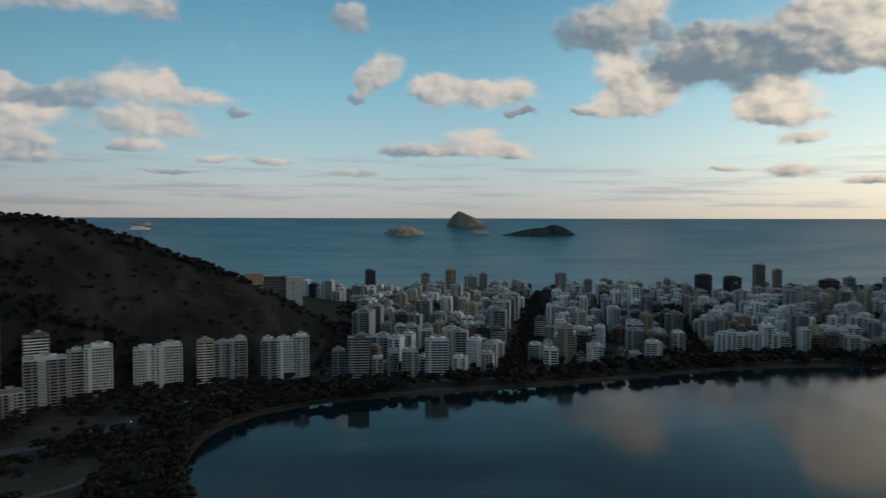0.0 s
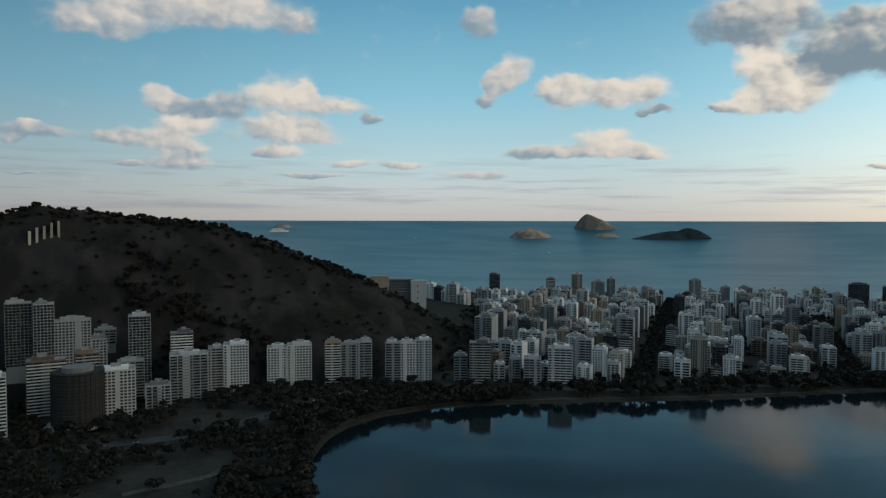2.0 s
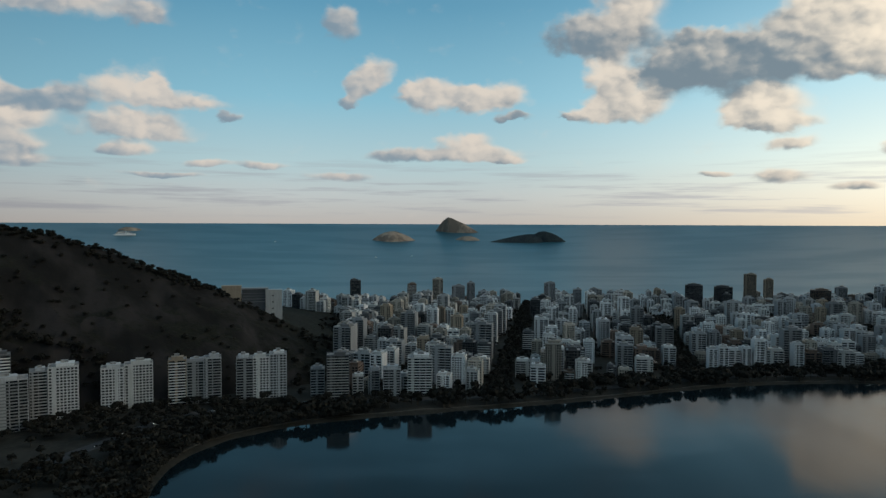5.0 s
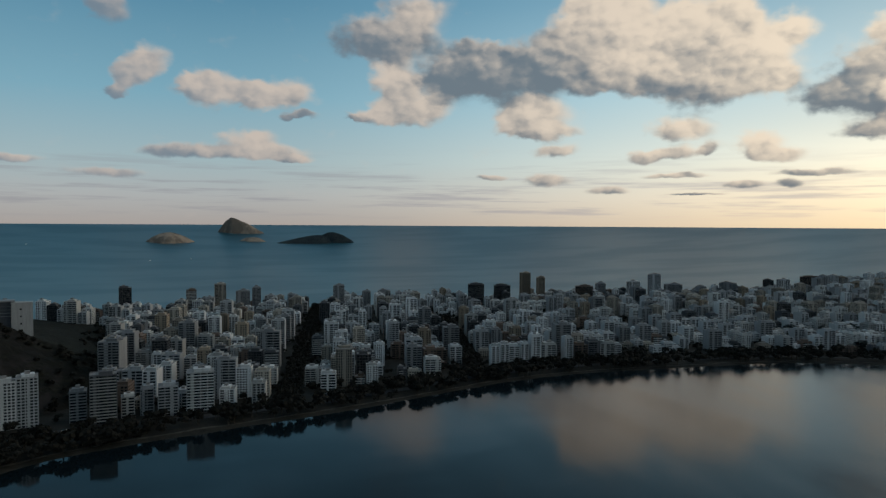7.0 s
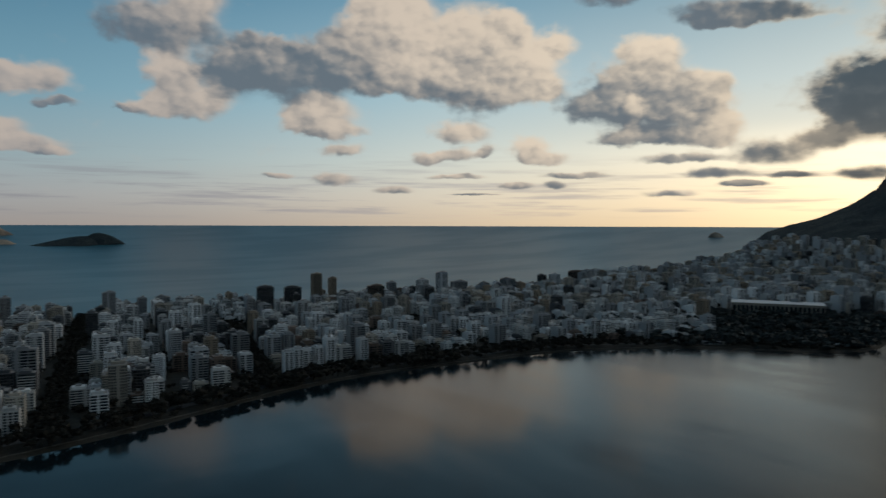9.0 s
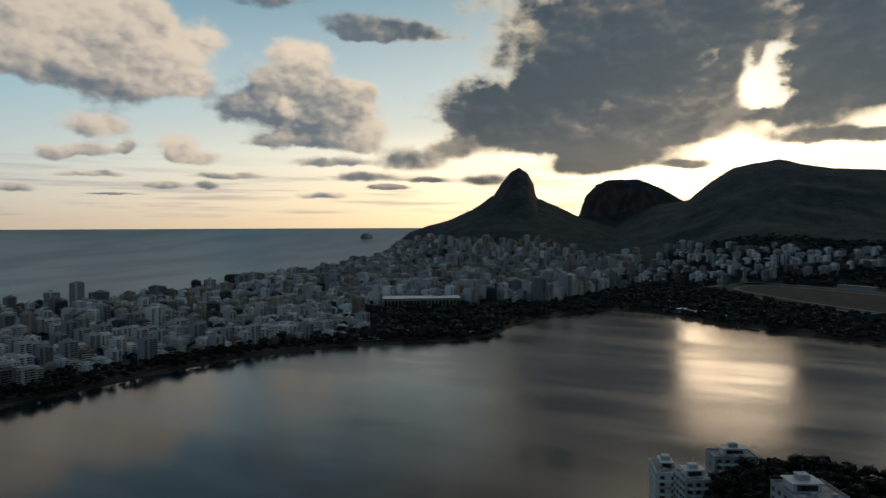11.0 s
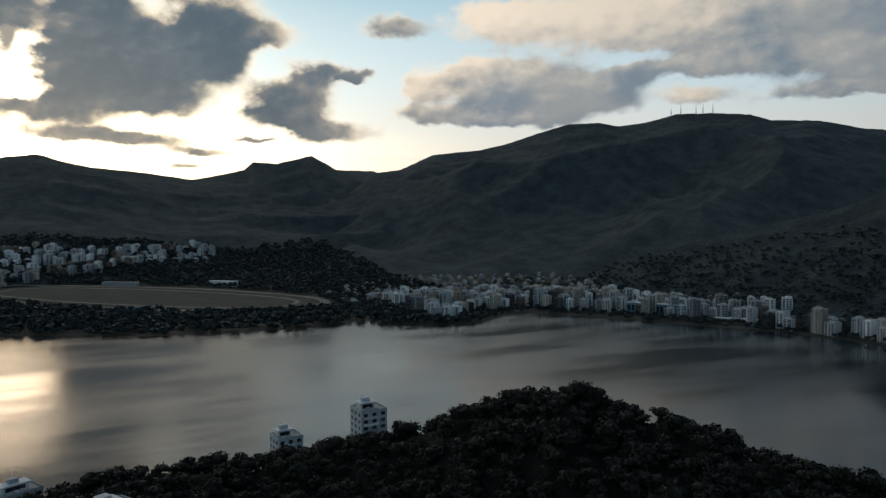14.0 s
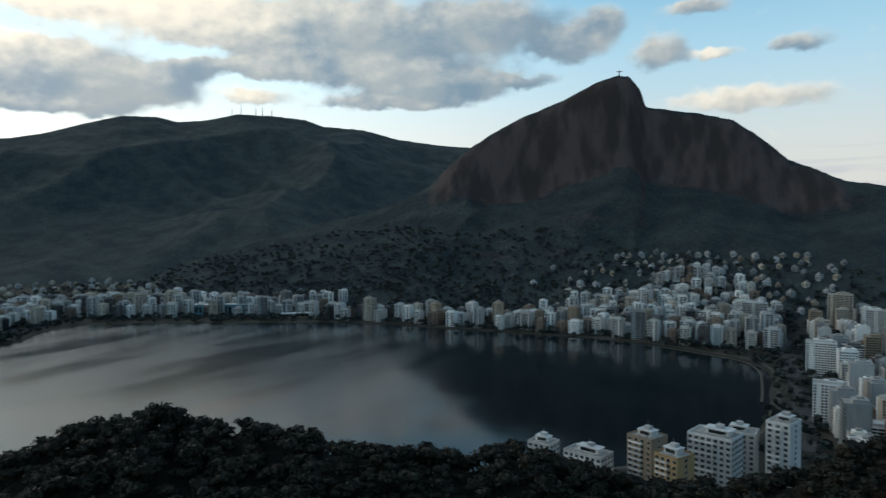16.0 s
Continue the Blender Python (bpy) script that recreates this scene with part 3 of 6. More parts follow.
# ---- plan ----
LAKE = [(-172, 466), (-200, 540), (-206, 600), (-190, 660), (-152, 696), (-110, 724), (-60, 741), (-5, 757), (88, 782), (165, 805), (239, 832), (374, 884), (500, 900),
        (640, 893), (832, 880), (930, 830), (1050, 765), (1130, 655), (1215, 600), (1290, 600), (1375, 622), (1512, 592), (1700, 560), (1745, 450), (1725, 350), (1610, 262),
        (1560, 165), (1500, 60), (1432, -40), (1420, -140), (1395, -240), (1385, -340), (1405, -410), (1440, -500), (1350, -480), (1310, -570), (1262, -672), (1375, -790),
        (1330, -900), (1120, -990), (880, -1125), (690, -1132), (498, -1132), (299, -1138), (176, -1080), (85, -1030), (70, -836), (72, -700), (110, -580), (220, -480)]
LAKE += [(350, -330), (415, -150), (420, 0), (405, 110), (340, 190), (230, 215), (120, 245), (-20, 310), (-120, 385)]
COAST = [(-4900, 1500), (-1200, 1500), (-300, 1590), (100, 1780), (700, 1790), (1300, 1750), (1830, 1740), (2300, 1800), (2800, 2030), (3300, 2300), (3640, 2460), (3700, 2900), (4200, 3400)]
HUB = np.array((25.0, 75.0))


def lattice(ix, iy, seed):
    h = (ix.astype(np.int64) * 374761393 + iy.astype(np.int64) * 668265263 + seed * 974711) & 0x7FFFFFFF
    h = ((h ^ (h >> 13)) * 1274126177) & 0x7FFFFFFF
    return ((h ^ (h >> 16)) & 0xFFFF) / 65535.0


def value_noise(x, y, seed=0):
    ix, iy = np.floor(x), np.floor(y)
    fx, fy = x - ix, y - iy
    fx, fy = fx * fx * (3 - 2 * fx), fy * fy * (3 - 2 * fy)
    a, b = lattice(ix, iy, seed), lattice(ix + 1, iy, seed)
    c, d = lattice(ix, iy + 1, seed), lattice(ix + 1, iy + 1, seed)
    return (a + (b - a) * fx) * (1 - fy) + (c + (d - c) * fx) * fy


def fbm(x, y, size, octaves=4, seed=0, ridged=False):
    """Noise of about -1 to 1 whose largest features are size metres wide."""
    total, amp, norm = np.zeros_like(x, dtype=float), 1.0, 0.0
    for o in range(octaves):
        n = value_noise(x / size * 2 ** o, y / size * 2 ** o, seed + o) * 2 - 1
        total += amp * (1 - 2 * np.abs(n) if ridged else n)
        norm += amp
        amp *= 0.5
    return total / norm


def polygon_distance(x, y, poly):
    """Signed distance to a closed outline, positive inside."""
    p = np.array(poly, float)
    q = np.roll(p, -1, 0)
    best = np.full(x.shape, 1e12)
    inside = np.zeros(x.shape, bool)
    for (ax, ay), (bx, by) in zip(p, q):
        dx, dy = bx - ax, by - ay
        t = np.clip(((x - ax) * dx + (y - ay) * dy) / (dx * dx + dy * dy), 0, 1)
        best = np.minimum(best, (x - ax - t * dx) ** 2 + (y - ay - t * dy) ** 2)
        inside ^= ((ay > y) != (by > y)) & (x < (bx - ax) * (y - ay) / (by - ay + 1e-12) + ax)
    return np.where(inside, 1, -1) * np.sqrt(best)


def rounded(points, times=2):
    """An outline with its corners cut."""
    p = np.array(points, float)
    for _ in range(times):
        q = np.roll(p, -1, 0)
        p = np.stack([p * 0.75 + q * 0.25, p * 0.25 + q * 0.75], 1).reshape(-1, 2)
    return p


SHORE = rounded(LAKE)
SEA_OUTLINE = COAST + [(4900, 4900), (-4900, 4900)]


def ground_height(x, y):
    wob = fbm(x, y, 40, 3, 5) * 4
    lake = polygon_distance(x, y, SHORE) + wob
    sea = polygon_distance(x, y, SEA_OUTLINE) + wob
    water = np.maximum(lake, sea)
    z = np.clip(-water * 0.22, -4, 2.6) + fbm(x, y, 120, 3, 9) * 0.4
    away = np.clip((np.hypot(x - 25, y - 75) - 1500) / 1500, 0, 1)
    west = np.clip((x - 1500) / 600, 0, 1) * np.clip((-y + 900) / 700, 0, 1)
    north = np.clip((-y - 1080) / 500, 0, 1)
    z = z + np.where(water < -60, 45 * away * west + 30 * north * np.clip((-water - 60) / 500, 0, 1), 0)
    home = np.exp(-((x - 20) ** 2 + (y + 20) ** 2) / (2 * 140.0 ** 2))
    return z + np.where(water < 0, 25 * home * np.clip(-water / 120, 0, 1), 0)


def sheet(name, verts, rows, cols, mat, closed=False, smooth=True):
    """A mesh object from a grid of vertices."""
    a = np.arange(rows * cols).reshape(rows, cols)
    if closed:
        a = np.concatenate([a, a[:, :1]], 1)
    f = np.stack([a[:-1, :-1], a[:-1, 1:], a[1:, 1:], a[1:, :-1]], -1).reshape(-1, 4)
    return raw_mesh(name, verts, f, mat, smooth)


def raw_mesh(name, verts, faces, mat, smooth=False):
    """An object from vertex and quad arrays."""
    me = bpy.data.meshes.new(name)
    me.vertices.add(len(verts))
    me.vertices.foreach_set("co", np.asarray(verts, np.float32).ravel())
    k = faces.shape[1]
    me.loops.add(faces.size)
    me.loops.foreach_set("vertex_index", np.asarray(faces, np.int32).ravel())
    me.polygons.add(len(faces))
    me.polygons.foreach_set("loop_start", np.arange(0, faces.size, k, dtype=np.int32))
    me.polygons.foreach_set("use_smooth", np.full(len(faces), smooth))
    me.materials.append(mat)
    me.update(calc_edges=True)
    me.validate()
    return new(name, me)


def polar_grid(radii, angles, hub=HUB):
    r, a = np.meshgrid(radii, np.radians(angles), indexing="ij")
    return hub[0] + r * np.sin(a), hub[1] + r * np.cos(a), r


def build_ground():
    radii = np.concatenate([[1.0], np.geomspace(40, 4850, 250)])
    angles = np.arange(0, 360, 0.4)
    x, y, r = polar_grid(radii, angles)
    z = ground_height(x, y)
    ob = sheet("ground", np.stack([x, y, z], -1).reshape(-1, 3), len(radii), len(angles), MAT_SOIL, True)
    tagged(ob, "dark grassy and earthy ground of the lagoon basin", "ground", kind="structure")


SEA_FROM, SEA_TO, SEA_RISE = 2000.0, 4850.0, 198.0


def sea_level(r):
    """The sea is brought up to the true horizon within the reach of the view."""
    return SEA_RISE * np.clip((r - SEA_FROM) / (SEA_TO - SEA_FROM), 0, 1) ** 2


def build_water():
    radii = np.concatenate([[600.0], np.linspace(1000, SEA_TO, 140)])
    angles = np.arange(-92, 69, 0.5)
    x, y, r = polar_grid(radii, angles)
    z = sea_level(r) - 0.4
    ob = sheet("sea", np.stack([x, y, z], -1).reshape(-1, 3), len(radii), len(angles), MAT_SEA)
    tagged(ob, "blue-grey open sea reaching the horizon under the evening sky", "sea", kind="structure")
    xs, ys = np.linspace(-260, 1860, 90), np.linspace(-1220, 960, 90)
    gx, gy = np.meshgrid(xs, ys, indexing="ij")
    ob = sheet("lagoon", np.stack([gx, gy, np.zeros_like(gx)], -1).reshape(-1, 3), 90, 90, MAT_LAKE)
    tagged(ob, "calm dark lagoon water mirroring the clouds", "lagoon", kind="structure")


def massif(name, knots, base_r, base_z, back, mat, label, cat="mountain", steep=1.5, cliff=0.0, spurs=0.12, rug=3.0, step=0.14, rows=80, seed=1, hub=HUB, fade=5.0, cliff_az=None, back_z=None):
    """A mountain along a crest: knots give the crest's azimuth, distance and height round the hub."""
    k = np.array(knots, float)
    az = np.arange(k[0, 0] - fade, k[-1, 0] + fade, step)
    dist, top = np.interp(az, k[:, 0], k[:, 1]), np.interp(az, k[:, 0], k[:, 2])
    soft = np.clip(np.minimum(az - az[0], az[-1] - az) / fade, 0, 1)
    top = base_z + (top - base_z) * np.where(soft < 1, soft * soft * (3 - 2 * soft), 1)
    base = np.interp(az, *np.array(base_r, float).T) if isinstance(base_r, list) else np.full(len(az), float(base_r))
    u = np.concatenate([np.linspace(0, 1, rows), np.linspace(1, 2, 22)[1:]])[:, None]
    r = np.where(u <= 1, base + (dist - base) * u, dist + back * (u - 1))
    a = np.radians(az)[None, :]
    x, y = hub[0] + r * np.sin(a), hub[1] + r * np.cos(a)
    v = np.where(u <= 1, u, 2 - u)
    lean = v ** steep
    if cliff:
        s = np.clip((v - 0.84) / 0.13, 0, 1)
        if cliff_az:
            cliff = cliff * (np.clip((az - cliff_az[0]) / 6, 0, 1) * np.clip((cliff_az[1] - az) / 6, 0, 1))[None, :]
        lean = (1 - cliff) * lean + cliff * (0.46 * np.clip(v / 0.84, 0, 1) ** 1.3 + 0.54 * s * s * (3 - 2 * s))
    size = np.maximum(dist - base, 200).mean()
    bumps = fbm(x, y, size * 0.5, 3, seed, True) * spurs * 4 * v * (1 - v)
    k = max(3, int(7.0 / step))
    w = np.hanning(2 * k + 1)
    calm = np.convolve(np.pad(top, k, mode="edge"), w / w.sum(), mode="valid")
    t = np.clip((v - 0.5) / 0.42, 0, 1)
    crest = calm[None, :] + (top - calm)[None, :] * t * t * (3 - 2 * t)
    foot = ground_height(x[:1], y[:1]) - 6
    z = foot + (crest - foot) * np.clip(lean + bumps, 0, 1.01)
    if back_z is not None:
        z = np.where(u > 1, back_z + (z - back_z) * np.clip((2 - u) * 1.15, 0, 1), z)
    z += fbm(x, y, rug * 7, 3, seed + 40) * rug * np.clip(v * 5, 0, 1)
    ob = sheet(name, np.stack([x, y, z], -1).reshape(-1, 3), len(u), len(az), mat)
    return tagged(ob, label, cat, kind="structure")


CANTAGALO = [(-51.5, 1000, 180), (-42.6, 1000, 199), (-40.4, 1000, 210), (-37.4, 1000, 204), (-33.6, 1000, 196), (-30.4, 1000, 191), (-27.6, 1000, 184),
             (-25.4, 1000, 171), (-23.3, 1000, 158), (-20.6, 1000, 136), (-18.8, 1000, 126), (-16.5, 1000, 108), (-14.2, 1008, 87), (-11.5, 1020, 60),
             (-8.2, 1035, 33), (-5.0, 1050, 13)]
TWO_PEAKS = [(56.6, 4300, 8), (58.5, 4300, 82), (60.0, 4300, 173), (61.6, 4300, 214), (63.2, 4300, 246), (65.2, 4300, 312), (66.9, 4300, 402),
             (67.5, 4300, 469), (68.2, 4300, 536), (68.9, 4300, 564), (69.6, 4300, 532), (70.1, 4300, 459), (70.3, 4300, 382), (71.6, 4300, 340),
             (73.8, 4300, 259), (76.0, 4300, 208), (78.3, 4300, 164)]
FLAT_PEAK = [(72.5, 4720, 215), (73.6, 4720, 253), (74.2, 4720, 404), (75.1, 4720, 479), (76.0, 4720, 507), (78.3, 4720, 508), (80.1, 4720, 445),
             (81.6, 4720, 369), (83.4, 4720, 235)]
WEST_RIDGE = [(76.0, 4514, 197), (79.7, 4514, 335), (82.0, 4514, 361), (83.6, 4514, 469), (85.2, 4514, 549), (86.8, 4514, 574), (88.4, 4514, 591),
              (89.8, 4514, 558), (91.6, 4553, 532), (94.3, 4618, 519), (96.1, 4640, 505), (98.7, 4640, 477), (100.4, 4640, 504), (102.5, 4640, 543),
              (103.2, 4640, 595), (105.0, 4640, 587), (107.7, 4640, 641), (108.9, 4640, 590), (109.7, 4640, 551), (112.6, 4640, 546), (114.4, 4640, 491),
              (116.7, 4640, 422)]
NORTH_RIDGE = [(109.7, 4500, 443), (112.0, 4500, 515), (114.8, 4500, 545), (117.5, 4500, 641), (121.2, 4500, 668), (123.5, 4500, 708), (125.7, 4500, 765),
               (128.3, 4500, 823), (130.7, 4500, 827), (132.2, 4500, 802), (134.3, 4500, 819), (136.7, 4500, 863), (139.5, 4500, 857), (141.8, 4500, 838),
               (143.2, 4500, 798), (146.4, 4500, 780), (149.2, 4500, 720), (152.5, 4500, 683), (155.2, 4500, 667), (158.4, 4500, 635), (162.9, 4500, 558)]
HUNCHBACK = [(135.4, 2250, 120), (141.4, 2250, 190), (146.4, 2250, 235), (149.4, 2250, 275), (151.4, 2250, 319), (153.2, 2250, 391), (154.6, 2250, 435), (156.5, 2250, 479), (158.7, 2250, 528), (162.3, 2250, 580), (164.5, 2250, 626),
             (166.1, 2253, 648), (167.3, 2255, 649), (168.2, 2257, 606), (168.6, 2258, 554), (170.9, 2263, 539), (175.0, 2271, 502), (176.9, 2275, 445),
             (178.8, 2278, 376), (180.6, 2282, 349), (182.4, 2286, 315), (184.7, 2290, 300), (188.9, 2298, 269)]
NEAR_HILL = [(62.0, 300, 30), (72.0, 300, 45), (77.0, 295, 52), (81.2, 290, 72), (84.0, 290, 88), (86.0, 290, 98), (88.4, 290, 107), (92.3, 290, 112), (98.4, 290, 112), (102.8, 290, 110), (109.1, 290, 115), (114.7, 282, 122), (117.5, 277, 127),
             (119.8, 273, 134), (123.5, 267, 139), (125.8, 263, 143), (128.0, 259, 147), (130.3, 256, 145), (134.5, 249, 142), (138.6, 242, 141), (142.5, 238, 136),
             (146.1, 236, 134), (149.0, 240, 131), (153.7, 240, 128), (157.0, 240, 132), (159.3, 240, 131), (161.1, 240, 127), (165.2, 240, 122), (169.6, 240, 121),
             (173.8, 240, 123), (179.7, 240, 133), (182.6, 240, 142), (185.6, 240, 147), (188.3, 240, 148)]
NEAR_HUB = np.array((36.0, 85.0))

build_ground()
build_water()
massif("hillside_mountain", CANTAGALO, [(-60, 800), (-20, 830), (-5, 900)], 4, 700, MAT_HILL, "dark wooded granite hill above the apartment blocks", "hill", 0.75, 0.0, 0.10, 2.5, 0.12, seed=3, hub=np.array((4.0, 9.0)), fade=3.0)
massif("twin_peak_mountain", TWO_PEAKS, [(50, 3600), (57, 3300), (59, 2900), (84, 2800)], 15, 450, MAT_CLIFF, "steep dark sugarloaf peak with a wooded shoulder by the sea", steep=0.9, seed=5, fade=1.2)
massif("flat_topped_mountain", FLAT_PEAK, 4400, 40, 120, MAT_CLIFF, "hazy flat-topped granite mountain behind the ridge", steep=0.6, seed=6, fade=1.0, rows=40)
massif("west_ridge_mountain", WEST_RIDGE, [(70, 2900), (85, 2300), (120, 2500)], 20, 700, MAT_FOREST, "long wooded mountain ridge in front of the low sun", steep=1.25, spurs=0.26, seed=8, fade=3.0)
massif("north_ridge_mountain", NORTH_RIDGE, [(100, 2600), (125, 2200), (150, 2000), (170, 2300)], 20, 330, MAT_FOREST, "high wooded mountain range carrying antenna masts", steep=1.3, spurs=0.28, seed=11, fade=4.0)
massif("hunchback_mountain", HUNCHBACK, [(125, 1750), (140, 1600), (165, 1400), (195, 1500)], 20, 900, MAT_CLIFF, "hunchbacked granite mountain with bare cliffs above forest", steep=1.3, cliff=0.85, spurs=0.10, seed=14, fade=8.0, rows=160, cliff_az=(150, 186))
massif("foreground_hill", NEAR_HILL, 70, 40, 190, MAT_SHADED_LITTER, "dark wooded hill close below the drone", "hill", 0.8, 0.0, 0.05, 1.2, 0.5, 60, 17, NEAR_HUB, 10.0, back_z=-14)

# ---- things: shared builders ----
from mathutils.bvhtree import BVHTree


class Solid:
    """Boxes and prisms gathered into one mesh of quads."""

    def __init__(self):
        self.v, self.f, self.n = [], [], 0

    def add(self, verts, faces):
        self.v.append(np.asarray(verts, float))
        self.f.append(np.asarray(faces, int) + self.n)
        self.n += len(verts)
        return self

    def box(self, x0, x1, y0, y1, z0, z1):
        return self.add([(x0, y0, z0), (x1, y0, z0), (x1, y1, z0), (x0, y1, z0), (x0, y0, z1), (x1, y0, z1), (x1, y1, z1), (x0, y1, z1)],
                        [(0, 3, 2, 1), (4, 5, 6, 7), (0, 1, 5, 4), (1, 2, 6, 5), (2, 3, 7, 6), (3, 0, 4, 7)])

    def ring(self, w, d, z0, z1, t=0.4, out=0.0):
        """A band round a w x d plan."""
        a, b = w / 2 + out, d / 2 + out
        self.box(-a, a, -b, -b + t, z0, z1).box(-a, a, b - t, b, z0, z1)
        return self.box(-a, -a + t, -b + t, b - t, z0, z1).box(a - t, a, -b + t, b - t, z0, z1)

    def drum(self, r0, r1, z0, z1, n=12, x=0.0, y=0.0):
        a = np.arange(n) / n * 2 * np.pi
        lo = np.stack([x + r0 * np.cos(a), y + r0 * np.sin(a), np.full(n, z0)], 1)
        hi = np.stack([x + r1 * np.cos(a), y + r1 * np.sin(a), np.full(n, z1)], 1)
        i = np.arange(n)
        j = (i + 1) % n
        self.add(np.concatenate([lo, hi]), np.stack([i, j, j + n, i + n], 1))
        top = np.concatenate([hi, [[x, y, z1]]])
        return self.add(top, [(k, (k + 1) % n, (k + 2) % n, n) for k in range(0, n, 2)])

    def arrays(self):
        return np.concatenate(self.v), np.concatenate(self.f)


def part(name, solid, mat, parent, label="", kind="", smooth=False):
    """Links a solid as one mesh object under a thing or a part."""
    v, f = solid.arrays() if isinstance(solid, Solid) else solid
    ob = raw_mesh(name, v, f, mat, smooth)
    ob.parent = parent
    return tagged(ob, label, kind=kind)


def thing(name, label, category, group="", at=None):
    ob = new(name)
    ob.empty_display_size = 2.0
    if at is not None:
        ob.matrix_basis = at
    return tagged(ob, label, category, group)


def turned(v, x, y, z, rz, s=1.0):
    c, n = math.cos(radians(rz)) * s, math.sin(radians(rz)) * s
    return np.stack([v[:, 0] * c - v[:, 1] * n + x, v[:, 0] * n + v[:, 1] * c + y, v[:, 2] * s + z], 1)


TERRAIN = [BVHTree.FromPolygons([v.co for v in o.data.vertices], [tuple(p.vertices) for p in o.data.polygons])
           for o in scene.objects if o.type == "MESH" and o.name not in ("sea", "lagoon")]


def drop(x, y):
    """The height of the land at a place."""
    best = -5.0
    for tree in TERRAIN:
        hit = tree.ray_cast(Vector((x, y, 2000.0)), Vector((0, 0, -1)))
        if hit[0] is not None:
            best = max(best, hit[0].z)
    return best


# ---- apartment buildings ----
FLOOR = 3.05


def shell(style, w, d, floors, rng):
    """Wall, panes, balconies, roof, penthouse and tank of a block, its front to -y, as name: (solid, material key)."""
    h = floors * FLOOR
    wall, glass, roof, pent, tank, slab = Solid(), Solid(), Solid(), Solid(), Solid(), Solid()
    inset = 0.35
    glass.box(-w / 2 + inset, w / 2 - inset, -d / 2 + inset, d / 2 - inset, 0.5, h - 0.2)
    wall.box(-w / 2 + 0.9, w / 2 - 0.9, -d / 2 + 0.9, d / 2 - 0.9, -24, 2.6)
    band, pier, step = {"band": (1.0, 0.7, 7.5), "grid": (1.2, 1.1, 3.6), "glass": (0.45, 0.35, 3.4), "slab": (1.0, 1.2, 6.2), "rib": (0.7, 0.9, 2.6)}[style]
    for i in range(1, floors + 1):
        wall.ring(w, d, i * FLOOR - band / 2, i * FLOOR + band / 2 + (0.5 if i == floors else 0))
    for side, length, depth in ((0, w, d), (1, d, w)):
        n = max(1, round(length / step))
        for k in range(n + 1):
            c = -length / 2 + pier / 2 + (length - pier) * k / n
            for s in (-1, 1):
                a, b = sorted((s * (depth / 2 - 0.02), s * (depth / 2 - 0.42)))
                z1 = h + 0.3
                if side == 0:
                    wall.box(c - pier / 2, c + pier / 2, a, b, 0.2, z1)
                else:
                    wall.box(a, b, c - pier / 2 + 0.03, c + pier / 2 - 0.03, 0.2, z1)
    if style != "glass":
        # a blank stair core on the front and the back
        for s in (-1, 1):
            c, half = rng.uniform(-0.34, 0.34) * w, rng.uniform(0.05, 0.10) * w
            a, b = sorted((s * (d / 2 + 0.05), s * (d / 2 - 0.4)))
            wall.box(c - half, c + half, a, b, 0.2, h + 0.4)
    if style in ("slab", "band"):
        for s in (-1, 1):
            a, b = sorted((s * (w / 2 + 0.06), s * (w / 2 - 0.4)))
            wall.box(a, b, -d / 2 + 1, d / 2 - 1, 0, h + 0.4)
    if style in ("band", "slab"):
        reach = 1.3
        for i in range(1, floors):
            a, b = (-w / 2 + 0.6, w / 2 - 0.6) if style == "band" else (-w * 0.36, w * 0.12)
            slab.box(a, b, -d / 2 - reach, -d / 2 + 0.1, i * FLOOR - 0.15, i * FLOOR + 0.1)
            slab.box(a, b, -d / 2 - reach, -d / 2 - reach + 0.12, i * FLOOR + 0.1, i * FLOOR + 1.05)
    roof.box(-w / 2 + 0.4, w / 2 - 0.4, -d / 2 + 0.4, d / 2 - 0.4, h - 0.3, h + 0.15)
    px, py = rng.uniform(-0.12, 0.12) * w, rng.uniform(-0.1, 0.15) * d
    pw, pd = w * rng.uniform(0.25, 0.36), d * rng.uniform(0.22, 0.34)
    pent.box(px - pw, px + pw, py - pd, py + pd, h + 0.15, h + 3.0)
    pent.box(px - pw - 0.4, px + pw + 0.4, py - pd - 0.4, py + pd + 0.4, h + 3.0, h + 3.25)
    tank.box(px - pw * 0.5, px + pw * 0.35, py - pd * 0.4, py + pd * 0.5, h + 3.25, h + rng.uniform(4.8, 6.0))
    out = {"wall": wall, "window_glass": glass, "roof": roof, "penthouse": pent, "water_tank": tank}
    if slab.n:
        out["balcony"] = slab
    return out


PART_MATS = {"window_glass": MAT_GLASS, "roof": MAT_ROOF, "water_tank": MAT_ROOF}
WORDS = {"band": "with balcony bands on every storey", "grid": "with rows of punched windows", "glass": "with a dark glass curtain wall",
         "slab": "with blank end walls and balconies", "rib": "with close vertical ribs"}


